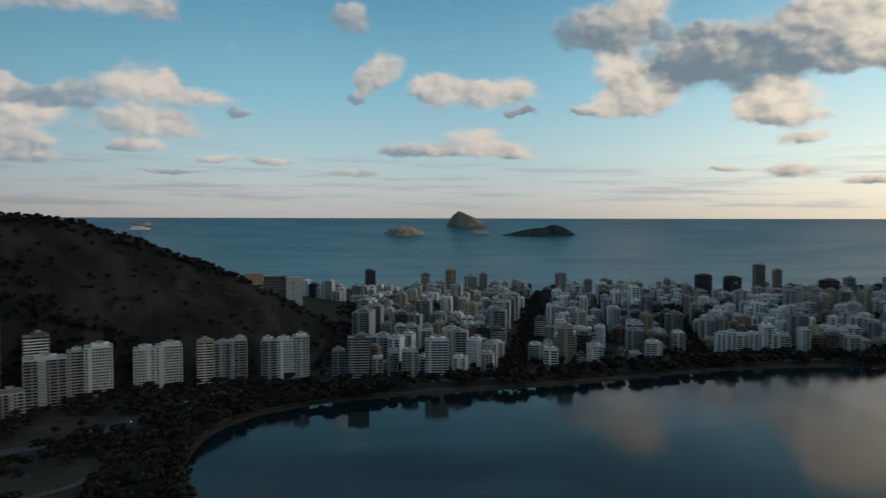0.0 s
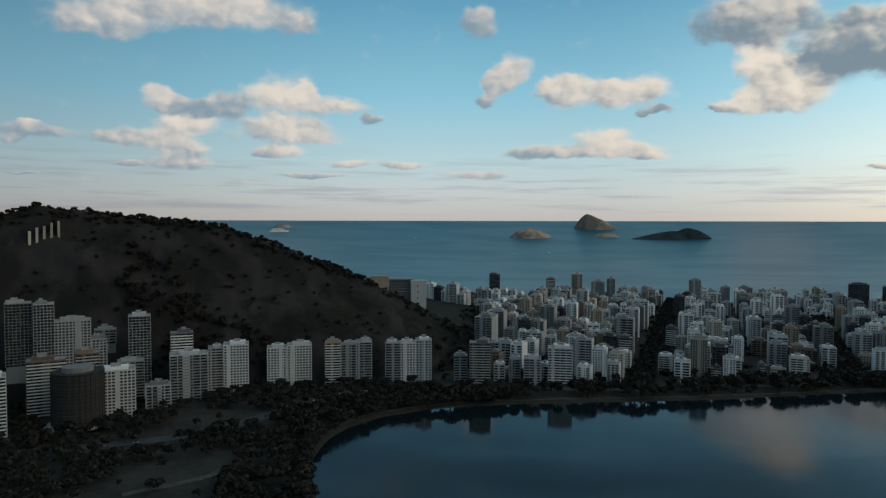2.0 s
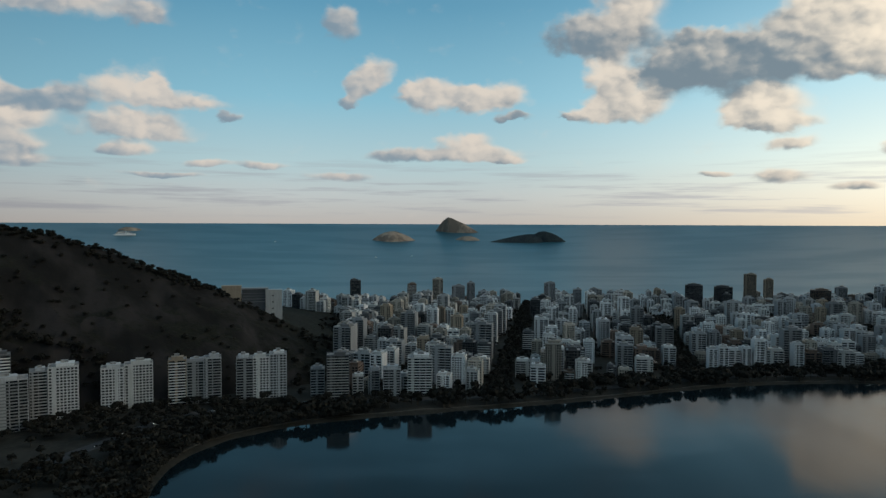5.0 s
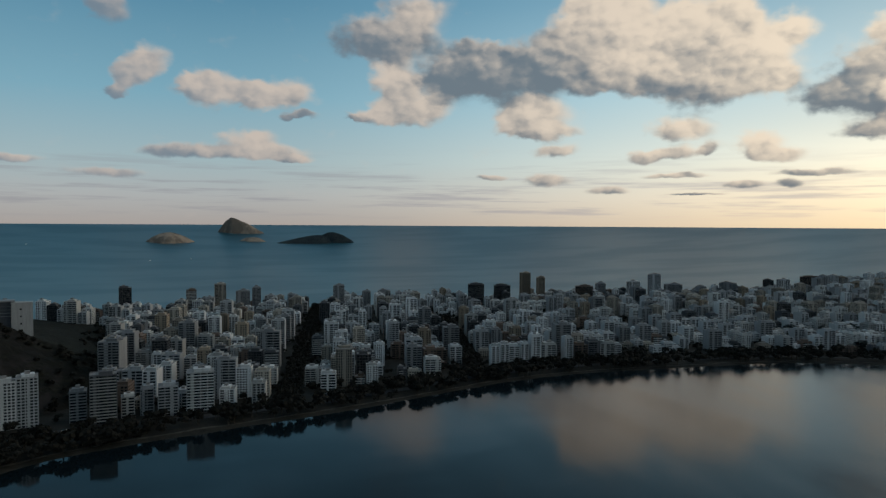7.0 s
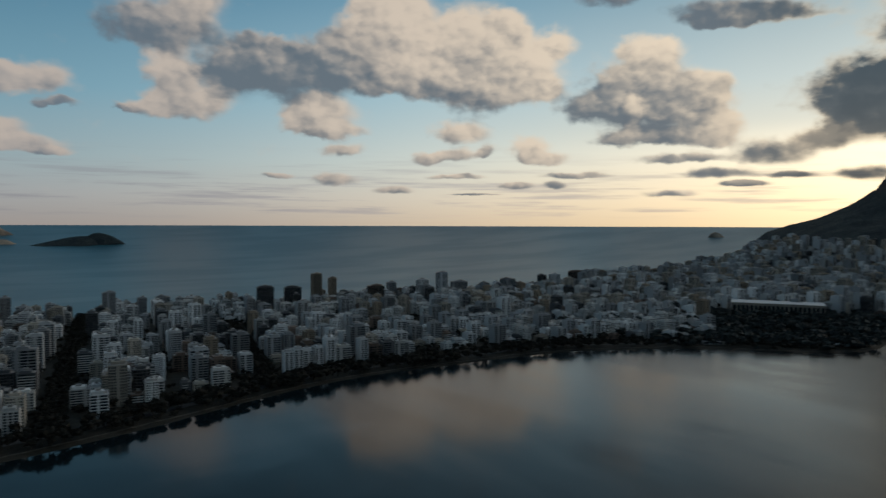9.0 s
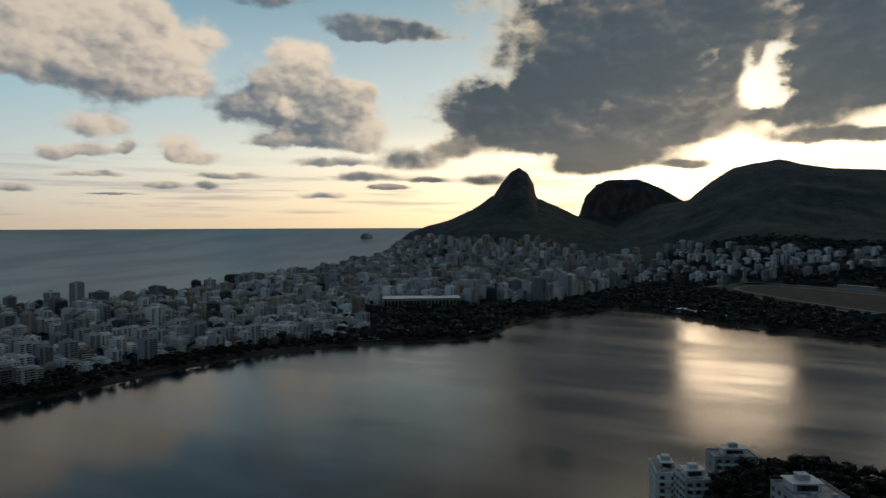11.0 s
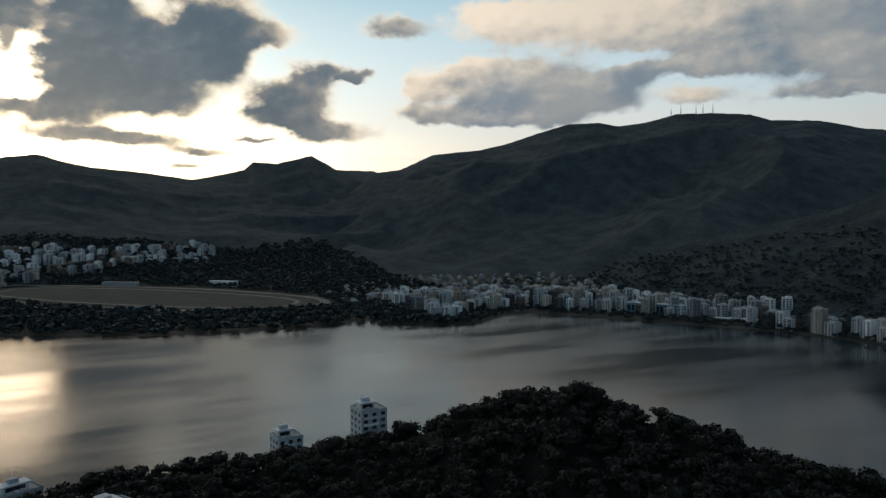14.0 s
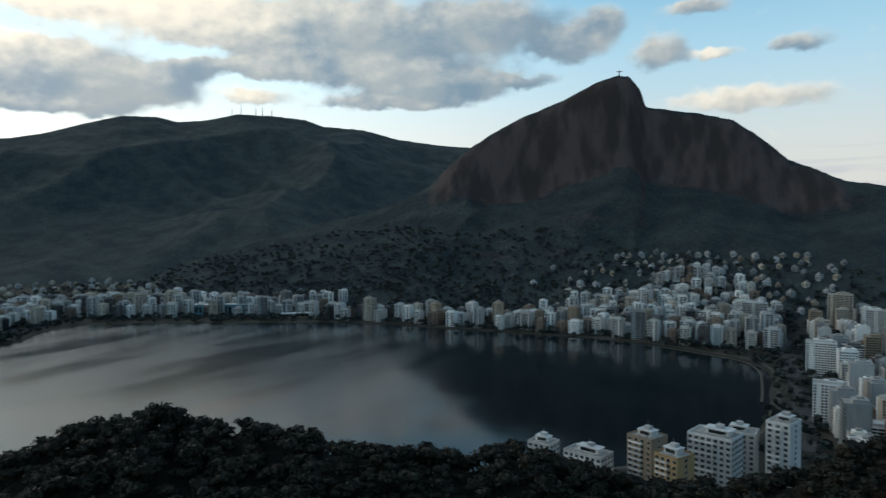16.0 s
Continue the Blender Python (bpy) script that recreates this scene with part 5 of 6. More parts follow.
# ---- apartment blocks on the slope below the drone ----
def near_block(x, y, top, w, d, rz, tone, label, blank=False, step=3.4, base=None):
    """A block close enough for single windows, balconies and roof clutter."""
    rng = random.Random(int(x * 7 + y))
    z0 = drop(x, y) - 2 if base is None else base
    n = min(14, max(5, round((top - z0 - 3) / FLOOR)))
    z0 = top - 3.4 - n * FLOOR
    h = n * FLOOR
    t = thing("apartment_building", label, "building", "blocks on the slope", pose(x, y, z0, 0, 0, rz))
    mat = MAT_WALLS[tone]
    part("wall", Solid().box(-w / 2, w / 2, -d / 2, d / 2, -14, h), mat, t)
    part("roof", Solid().box(-w / 2 + 0.3, w / 2 - 0.3, -d / 2 + 0.3, d / 2 - 0.3, h - 0.1, h + 0.12), MAT_ROOF, t)
    part("parapet", Solid().ring(w, d, h - 0.4, h + 0.95, 0.25, 0.06), mat, t)
    px = rng.uniform(-0.15, 0.15) * w
    pent = part("penthouse", Solid().box(px - w * 0.27, px + w * 0.27, -d * 0.1, d * 0.32, h + 0.1, h + 2.9), MAT_WALLS["off_white"], t)
    part("roof", Solid().box(px - w * 0.31, px + w * 0.31, -d * 0.15, d * 0.36, h + 2.9, h + 3.15), MAT_PALE, pent)
    part("window", Solid().box(px - w * 0.2, px + w * 0.2, -d * 0.1 - 0.06, -d * 0.1 + 0.05, h + 0.5, h + 2.3), MAT_GLASS, pent)
    part("water_tank", Solid().box(px - 1.8, px + 2.0, d * 0.02, d * 0.24, h + 3.15, h + 5.0), MAT_WALLS["pale_grey"], t)
    for _ in range(3):
        ax, ay = rng.uniform(-0.42, 0.42) * w, rng.uniform(-0.42, -0.2) * d
        part("roof_unit", Solid().box(ax - 0.8, ax + 0.8, ay - 0.6, ay + 0.6, h + 0.1, h + rng.uniform(0.9, 1.6)), MAT_STEEL, t)
    part("aerial", Solid().drum(0.07, 0.05, h + 5.0, h + 8.0, 6, px, d * 0.1), MAT_STEEL, t)
    frame = pane = None
    low = max(0, n - 9)
    for side, length, depth in ((0, w, d), (1, d, w), (-1, d, w)):
        m = max(2, int(length / step))
        if blank and side:
            m = 1
        for i in range(low, n):
            for k in range(m):
                c = -length / 2 + (k + 0.5) * length / m
                zc = i * FLOOR + 1.65
                turn = {0: 0.0, 1: 90.0, -1: -90.0}[side]
                local = pose(0, 0, 0, 0, 0, turn) @ pose(c, -depth / 2, zc)
                if frame is None:
                    ring = Solid().box(-1.1, 1.1, -0.1, 0.02, 0.75, 0.87).box(-1.1, 1.1, -0.1, 0.02, -0.87, -0.75)
                    ring.box(-1.1, -0.98, -0.1, 0.02, -0.75, 0.75).box(0.98, 1.1, -0.1, 0.02, -0.75, 0.75).box(-0.05, 0.05, -0.07, 0.0, -0.75, 0.75)
                    frame = part("window", ring, MAT_FRAME, t)
                    pane = part("pane", Solid().box(-0.98, 0.98, -0.05, -0.01, -0.75, 0.75), MAT_GLASS, frame)
                    frame.matrix_basis = local
                else:
                    f = frame.copy()
                    g = pane.copy()
                    scene.collection.objects.link(f)
                    scene.collection.objects.link(g)
                    f.parent, g.parent = t, f
                    f.matrix_basis = local
    slab = None
    for i in range(low + 1, n):
        if slab is None:
            s = Solid().box(-w * 0.4, w * 0.12, -d / 2 - 1.5, -d / 2 + 0.05, -0.1, 0.1).box(-w * 0.4, w * 0.12, -d / 2 - 1.5, -d / 2 - 1.38, 0.1, 1.0)
            s.box(-w * 0.4, -w * 0.4 + 0.12, -d / 2 - 1.38, -d / 2, 0.1, 1.0).box(w * 0.12 - 0.12, w * 0.12, -d / 2 - 1.38, -d / 2, 0.1, 1.0)
            slab = part("balcony", s, MAT_WALLS["white"], t)
            slab.matrix_basis = pose(0, 0, i * FLOOR)
        else:
            s = slab.copy()
            scene.collection.objects.link(s)
            s.parent = t
            s.matrix_basis = pose(0, 0, i * FLOOR)
    TAKEN.append((x, y, max(w, d) * 0.62))
    return t


MAT_PALE = rough_material("pale_roof_coat", (0.46, 0.46, 0.46), (0.64, 0.64, 0.63), 0.3, 0.7)
near_block(268, 74, 127, 17, 16, -62, "pale_grey", "grey apartment block with a cluttered pale roof on the slope")
near_block(350, 133, 100, 10, 20, -70, "off_white", "stepped block with curved balconies and a roof garden")
near_block(336, 117, 103, 15, 14, -60, "pale_grey", "white apartment block with roof terraces below the hill")
near_block(374, 106, 103, 20, 12, -64, "grey", "dark-fronted apartment block beside the lagoon", True)
near_block(353, -4, 116, 12, 11, -85, "white", "white apartment block half hidden by trees")
near_block(341, -40, 127, 13, 13, -88, "white", "white apartment block standing above the tree line")
near_block(179, -313, 84, 15, 12, -190, "off_white", "low block with a planted roof terrace above the lagoon")
near_block(149, -303, 85, 24, 14, -195, "off_white", "terraced block with a pool deck above the lagoon")
# tan and ochre walls of the next two blocks stand in for evening sunlight
near_block(118, -312, 96, 16, 15, -205, "tan", "tan apartment block with sunlit western wall", True)
near_block(99, -283, 97, 14, 14, -208, "ochre", "ochre apartment block with dark balconies", True)
near_block(83, -318, 100, 24, 17, -196, "white", "broad white apartment block with several roof levels")
near_block(72, -358, 92, 16, 14, -185, "off_white", "white apartment block behind the broad one")
near_block(50, -345, 104, 13, 16, -200, "white", "tall white apartment block with plain end wall", True)

# ---- trees ----
def leaves(rng, n, size, lobes):
    """Leaf sprays set over rounded lobes: centre, radius, flatness."""
    v, f = [], []
    weights = np.array([l[3] ** 2 for l in lobes])
    pick = rng.choice(len(lobes), n, p=weights / weights.sum())
    for i in range(n):
        cx, cy, cz, r = lobes[pick[i]]
        d = rng.normal(size=3)
        d /= np.linalg.norm(d)
        if d[2] < -0.35:
            d[2] *= -0.6
        c = np.array((cx, cy, cz)) + d * r * np.array((1, 1, 0.78)) * rng.uniform(0.78, 1.08)
        a = np.cross(d + rng.normal(size=3) * 0.55, rng.normal(size=3))
        a /= np.linalg.norm(a) + 1e-9
        b = np.cross(a, d + rng.normal(size=3) * 0.5)
        b /= np.linalg.norm(b) + 1e-9
        s = size * rng.uniform(0.6, 1.25)
        v += [c - a * s - b * s * 0.5, c + a * s * 0.3 - b * s * 0.8, c + a * s + b * s * 0.4, c - a * s * 0.2 + b * s * 0.85]
        f.append((4 * i, 4 * i + 1, 4 * i + 2, 4 * i + 3))
    return np.array(v), np.array(f)


def lump(cx, cy, cz, r, n=6, m=4):
    """A closed rounded core that keeps a crown from being seen through."""
    v, f = [], []
    for j in range(m + 1):
        t = math.pi * j / m
        for i in range(n):
            p = 2 * math.pi * i / n
            v.append((cx + r * math.sin(t) * math.cos(p), cy + r * math.sin(t) * math.sin(p), cz + r * 0.75 * math.cos(t)))
    for j in range(m):
        for i in range(n):
            k = (i + 1) % n
            f.append((j * n + i, (j + 1) * n + i, (j + 1) * n + k, j * n + k))
    return np.array(v), np.array(f)


class Tree:
    """One design of tree about 10 m high."""

    def __init__(self, seed, sprays, size, spread=1.0, lobes=6):
        rng = np.random.default_rng(seed)
        self.trunk = Solid().drum(0.34, 0.22, -1.5, 3.4, 8).drum(0.22, 0.08, 3.4, 7.0, 6, 0.1, 0.05)
        count, lobes = lobes, [(0.0, 0.0, 6.6, 2.7 * spread)]
        for k in range(count):
            a = k * 6.3 / count + rng.uniform(-0.4, 0.4)
            q = rng.uniform(1.6, 2.8) * spread
            lobes.append((q * math.cos(a), q * math.sin(a), rng.uniform(4.6, 7.6), rng.uniform(1.3, 2.1) * spread))
            c, s = math.cos(a), math.sin(a)
            lo, hi = np.array((0.0, 0.0, 3.0)), np.array((q * c * 0.8, q * s * 0.8, lobes[-1][2]))
            w = np.array((-s, c, 0.0))
            self.trunk.add(np.array([lo - w * 0.14, lo + w * 0.14, hi + w * 0.04, hi - w * 0.04]), [(0, 1, 2, 3)])
            up = np.array((0.0, 0.0, 0.13))
            self.trunk.add(np.array([lo - up, lo + up, hi + up * 0.3, hi - up * 0.3]), [(0, 1, 2, 3)])
        v, f = leaves(rng, sprays, size, lobes)
        vs, fs, n = [v], [f], len(v)
        for x, y, z, r in lobes[:3 if count > 3 else 2]:
            a, b = lump(x, y, z, r * 0.72)
            vs.append(a)
            fs.append(b + n)
            n += len(a)
        self.crown = np.concatenate(vs), np.concatenate(fs)
        self.first = None

    def put(self, m, group):
        if self.first is None:
            self.first = thing("tree", "dark green broad-crowned tree on the lagoon shore", "tree", group, m)
            part("trunk", self.trunk, MAT_BARK, self.first)
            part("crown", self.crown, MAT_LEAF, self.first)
            return self.first
        return copy_thing(self.first, m)


FINE = [Tree(50 + i, 170, 0.55, s) for i, s in enumerate((1.0, 1.15, 0.9, 1.05))]
FAR = [Tree(90 + i, 30, 2.3, s, lobes=3) for i, s in enumerate((1.0, 1.25, 0.85))]
COARSE = [Tree(70 + i, 70, 1.15, s) for i, s in enumerate((1.0, 1.2, 0.85))]


def woodland(name, kinds, spots, label, trunks=False, mat=MAT_LEAF):
    """Many trees as one object. spots: x, y, z, scale."""
    rng = random.Random(len(spots))
    v, f, n = [], [], 0
    for x, y, z, s in spots:
        kind = rng.choice(kinds)
        for a, b in ([kind.crown, kind.trunk.arrays()] if trunks else [kind.crown]):
            w = turned(a, 0, 0, 0, rng.uniform(0, 360), s)
            w[:, 2] *= rng.uniform(0.8, 1.15)
            v.append(w + (x, y, z))
            f.append(b + n)
            n += len(a)
    ob = raw_mesh(name, np.concatenate(v), np.concatenate(f), mat)
    return tagged(ob, label, "trees", kind="stuff")


def scatter(rng, count, sample, ok, size=(0.8, 1.25), sink=0.0):
    out = []
    for _ in range(count):
        x, y = sample(rng)
        if ok(x, y):
            out.append((x, y, drop(x, y) - sink, rng.uniform(*size)))
    return out


for specs in SPECS.values():
    for kind, x, y, z, rz, s in specs:
        TAKEN.append((x, y, kind.w * s * 0.5))
CELLS = {}
for x, y, r in TAKEN:
    CELLS.setdefault((int(x // 60), int(y // 60)), []).append((x, y, r))


def clear_of_houses(x, y, r=2.5):
    i, j = int(x // 60), int(y // 60)
    return all((x - a) ** 2 + (y - b) ** 2 > (r + c) ** 2 for di in (-1, 0, 1) for dj in (-1, 0, 1) for a, b, c in CELLS.get((i + di, j + dj), ()))


rng = random.Random(21)


def on_course(x, y):
    """The open turf of the race course."""
    u, v = (x - 2020) * 0.63 + (y + 95) * 0.777, (y + 95) * 0.63 - (x - 2020) * 0.777
    return (u / 530) ** 2 + (v / 215) ** 2 < 1


# wooded hill below the drone
near_spots = []
for _ in range(3900):
    a, r = rng.uniform(76, 200), rng.uniform(185, 325)
    x, y = NEAR_HUB[0] + r * math.sin(radians(a)), NEAR_HUB[1] + r * math.cos(radians(a))
    z = drop(x, y)
    if z > 45 and r < 330 and clear_of_houses(x, y, 1.0):
        near_spots.append((x, y, z - 2.2, rng.uniform(0.6, 1.15)))
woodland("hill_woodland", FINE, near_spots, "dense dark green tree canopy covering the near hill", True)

# single trees on the park and the south shore
park = scatter(rng, 700, lambda r: (r.uniform(-520, -150), r.uniform(430, 790)), lambda x, y: lake_gap(x, y) > 9 and clear_of_houses(x, y, 5), (0.75, 1.3), 0.6)[:130]
shore = scatter(rng, 1500, lambda r: (r.uniform(-200, 900), r.uniform(700, 960)), lambda x, y: 4 < lake_gap(x, y) < 34 and clear_of_houses(x, y), (1.2, 1.9), 0.6)[:170]
for i, (x, y, z, s) in enumerate(park + shore):
    COARSE[i % 3].put(pose(x, y, z, 0, 0, rng.uniform(0, 360)) @ Matrix.Scale(s, 4), "shore and park trees")

park_more = scatter(rng, 2200, lambda r: (r.uniform(-560, -140), r.uniform(400, 800)), lambda x, y: lake_gap(x, y) > 12 and clear_of_houses(x, y, 4) and fbm(np.array([x]), np.array([y]), 70, 3, 4)[0] > -0.15, (0.7, 1.4), 0.6)
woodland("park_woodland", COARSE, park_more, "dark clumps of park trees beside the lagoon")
ca, sa = math.cos(radians(STREET)), math.sin(radians(STREET))
avenue = []
for u0, v1 in ((0.0, 960), (252.0, 720)):
    for v in range(10, v1, 7):
        for side in (-9, 0, 9):
            u = u0 + side + rng.uniform(-2, 2) + (v - 300) * (0.06 if u0 else 0.0)
            x, y = 80 + u * ca - v * sa, 817 + u * sa + v * ca
            if lake_gap(x, y) > 10 and clear_of_houses(x, y, 0.5):
                avenue.append((x, y, drop(x, y) - 0.5, rng.uniform(0.9, 1.3)))
woodland("avenue_trees", COARSE, avenue, "rows of dark street trees filling two avenues")
in_town = scatter(rng, 4000, lambda r: (r.uniform(-180, 1650), r.uniform(820, 1650)), lambda x, y: lake_gap(x, y) > 40 and sea_gap(x, y) > 30 and clear_of_houses(x, y, 1.5), (0.7, 1.25), 0.5)
woodland("street_trees", FAR, in_town, "dark trees in courtyards and streets between houses")
south_more = scatter(rng, 5200, lambda r: (r.uniform(-520, 1250), r.uniform(420, 990)), lambda x, y: 4 < lake_gap(x, y) < 62 and clear_of_houses(x, y), (1.0, 1.8), 0.6)
woodland("shore_trees", COARSE, south_more, "dark belt of trees along the lagoon shore")
west = scatter(rng, 12000, lambda r: (r.uniform(1000, 2350), r.uniform(-700, 1150)), lambda x, y: 3 < lake_gap(x, y) < 420 and (lake_gap(x, y) < 70 or not on_course(x, y)) and clear_of_houses(x, y, 4), (1.1, 2.0), 1.2)
foot = scatter(rng, 6500, lambda r: (r.uniform(1900, 2900), r.uniform(-900, 560)), lambda x, y: lake_gap(x, y) > 300 and not on_course(x, y) and clear_of_houses(x, y, 3), (1.0, 2.0), 1.0)
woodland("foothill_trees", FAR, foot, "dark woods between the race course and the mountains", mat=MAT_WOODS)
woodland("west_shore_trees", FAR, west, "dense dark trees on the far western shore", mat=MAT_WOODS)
north = scatter(rng, 9000, lambda r: (r.uniform(-120, 1900), r.uniform(-1700, -520)), lambda x, y: 3 < lake_gap(x, y) < 650 and clear_of_houses(x, y, 2) and rng.random() < 1.05 - lake_gap(x, y) / 1100, (0.8, 1.5), 0.8)
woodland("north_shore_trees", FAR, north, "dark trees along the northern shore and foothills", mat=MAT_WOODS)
bank = scatter(rng, 2600, lambda r: (r.uniform(-260, -40), r.uniform(430, 770)), lambda x, y: 2.5 < lake_gap(x, y) < 13 and clear_of_houses(x, y), (1.0, 1.5), 0.6)
woodland("bank_trees", COARSE, bank, "dark trees leaning over the lagoon bank")
hill = []
for _ in range(1500):
    a, r = rng.uniform(-50, -7), rng.choice((rng.uniform(860, 1010), rng.uniform(985, 1020)))
    x, y = 4 + r * math.sin(radians(a)), 9 + r * math.cos(radians(a))
    z = drop(x, y)
    if z > 4 and (z > 100 or rng.random() < 0.35) and math.hypot(x + 606, y - 737) > 26 and (r > 985 or rng.random() < 0.4):
        hill.append((x, y, z - 2.5, rng.uniform(0.5, 0.95)))
woodland("hillside_scrub", COARSE, hill, "low trees and scrub on the dark granite hill")

# ---- islands, ships and far things ----
def island(name, az, half_az, dist, top, label, seed, peak=0.4, round_off=2.0, shift=0.0, mat=MAT_ISLAND):
    """A rocky island rising from the sea."""
    rng = np.random.default_rng(seed)
    n, m = 40, 14
    c = np.array((4.0, 9.0)) + dist * np.array((math.sin(radians(az)), math.cos(radians(az))))
    r0 = dist * radians(half_az)
    t = np.linspace(0, 1, m)[:, None]
    a = np.linspace(0, 2 * np.pi, n, endpoint=False)[None, :]
    wob = 1 + 0.16 * np.sin(a * 2 + seed) + 0.09 * np.sin(a * 5 + seed * 2)
    x, y = r0 * t * wob * np.cos(a), r0 * 0.55 * t * wob * np.sin(a)
    x = x + r0 * shift * (1 - t)
    right = np.array((math.cos(radians(az)), -math.sin(radians(az))))
    ahead = np.array((math.sin(radians(az)), math.cos(radians(az))))
    px, py = c[0] + right[0] * x + ahead[0] * y, c[1] + right[1] * x + ahead[1] * y
    base = float(sea_level(np.hypot(*(c - HUB))))
    lean = (1 - t ** round_off) * (1 + peak * -np.cos(a) * t * 1.5)
    z = base - 12 + (top - base + 12) * np.clip(lean, 0, 1.1) * (1 + 0.12 * fbm(px, py, r0 * 0.5, 4, seed))
    ob = sheet(name, np.stack([px, py, z], -1).reshape(-1, 3), m, n, mat, True)
    return tagged(ob, label, "island", kind="structure")


island("tall_island", 2.1, 1.75, 4560, 246, "tall rounded granite island on the horizon", 3, 0.1, 1.35, -0.5)
island("bare_island", -3.1, 2.1, 4150, 152, "low bare rock island lit by the evening sun", 5, 0.15)
island("long_island", 7.3, 2.9, 4130, 138, "long low dark island", 7, -0.5, mat=MAT_FOREST)
island("long_island_hump", 9.1, 1.5, 4120, 158, "dark hump at the end of the long island", 8, 0.1, mat=MAT_FOREST)
island("small_skerry", 2.9, 1.1, 4160, 129, "small low skerry between the islands", 9, 0.1)
island("far_skerry", -23.1, 1.2, 4600, 174, "faint far island behind the cruise ship", 11, 0.2)
island("wave_rock", -13.3, 0.5, 4100, 99, "tiny rock awash in the sea", 12, 0.1)
island("lone_islet", 55.9, 0.6, 4450, 168, "small lone islet off the headland", 13, 0.2)


def ribbon(name, line, width, lift, mat, label, category, closed=False):
    """A road or path along a line, following the land."""
    p = np.array(line, float)
    q = np.roll(p, -1, 0) - np.roll(p, 1, 0) if closed else np.gradient(p, axis=0)
    q /= np.linalg.norm(q, axis=1)[:, None] + 1e-9
    side = np.stack([-q[:, 1], q[:, 0]], 1) * width / 2
    v = []
    for (x, y), (sx, sy) in zip(p, side):
        z = max(drop(x, y), 0.6) + lift
        v += [(x - sx, y - sy, z - 0.5), (x - sx, y - sy, z), (x + sx, y + sy, z), (x + sx, y + sy, z - 0.5)]
    n = len(p)
    a = np.arange(n * 4).reshape(n, 4)
    if closed:
        a = np.concatenate([a, a[:1]], 0)
    f = np.stack([a[:-1, :-1], a[1:, :-1], a[1:, 1:], a[:-1, 1:]], -1).reshape(-1, 4)
    ob = raw_mesh(name, np.array(v), f, mat)
    return tagged(ob, label, category, kind="structure")


def shore_line(gap, first, last):
    """A line that keeps its distance from the lagoon."""
    p = rounded(LAKE, 3)
    q = np.roll(p, -1, 0) - np.roll(p, 1, 0)
    q /= np.linalg.norm(q, axis=1)[:, None]
    out = p + np.stack([-q[:, 1], q[:, 0]], 1) * gap
    k = 8
    return out[first * k:last * k]


def smooth_line(points, n=8):
    p = np.array(points, float)
    t = np.linspace(0, len(p) - 1, len(p) * n)
    i = np.clip(t.astype(int), 0, len(p) - 2)
    u = (t - i)[:, None]
    a, b, c, d = p[np.clip(i - 1, 0, None)], p[i], p[i + 1], p[np.clip(i + 2, None, len(p) - 1)]
    return 0.5 * (2 * b + (c - a) * u + (2 * a - 5 * b + 4 * c - d) * u ** 2 + (3 * b - a - 3 * c + d) * u ** 3)


ribbon("lakeside_path", shore_line(9, 0, 19), 3.2, 0.35, MAT_PATH, "pale footpath along the lagoon", "path")
ribbon("north_lakeside_path", shore_line(9, 38, 49), 4, 0.35, MAT_PATH, "pale footpath along the northern shore", "path")
ribbon("avenue_road", smooth_line([(-520, 470), (-440, 505), (-373, 540), (-318, 580), (-290, 640), (-262, 715), (-215, 765), (-150, 785), (-60, 802), (20, 812), (90, 826)]), 15, 0.3, MAT_ASPHALT, "grey asphalt avenue between park and blocks", "road")
ribbon("shore_road", shore_line(38, 8, 16), 13, 0.3, MAT_ASPHALT, "grey asphalt road along the south shore", "road")
ribbon("park_path", smooth_line([(-300, 440), (-262, 480), (-252, 505), (-225, 480), (-215, 450), (-232, 425)]), 7, 0.35, MAT_PATH, "pale winding park path", "path")
ribbon("park_plaza", smooth_line([(-265, 540), (-245, 545), (-238, 560), (-225, 640), (-205, 655)]), 16, 0.25, MAT_PATH, "pale trodden clearing in the park", "path")
ribbon("north_avenue", smooth_line([(40, -620), (35, -800), (45, -960), (60, -1100), (70, -1250)]), 26, 0.4, MAT_ASPHALT, "wide grey avenue running north from the lagoon", "road")


def course(a, b):
    """A stadium outline along the axis of the race course."""
    out = []
    for t in np.linspace(0, 2 * math.pi, 96, endpoint=False):
        u = math.copysign(abs(math.cos(t)) ** 0.75, math.cos(t)) * a
        v = math.copysign(abs(math.sin(t)) ** 0.75, math.sin(t)) * b
        out.append((2020 + 0.63 * u - 0.777 * v, -95 + 0.777 * u + 0.63 * v))
    return out


oval = course(490, 175)
ribbon("race_track", oval, 26, 1.2, MAT_TRACK, "pale sand oval of the race course", "race track", True)
turf = np.array(course(470, 160))
v = [(x, y, drop(x, y) + 1.0) for k in (0.0, 0.25, 0.5, 0.75, 1.0) for x, y in (turf - turf.mean(0)) * k + turf.mean(0)]
tagged(sheet("turf", np.array(v), 5, len(turf), MAT_TURF, True), "dark grass field inside the race course", "grass", kind="structure")
inner = course(420, 125)
ribbon("inner_race_track", inner, 14, 1.2, MAT_TRACK, "narrow inner track of the race course", "race track", True)


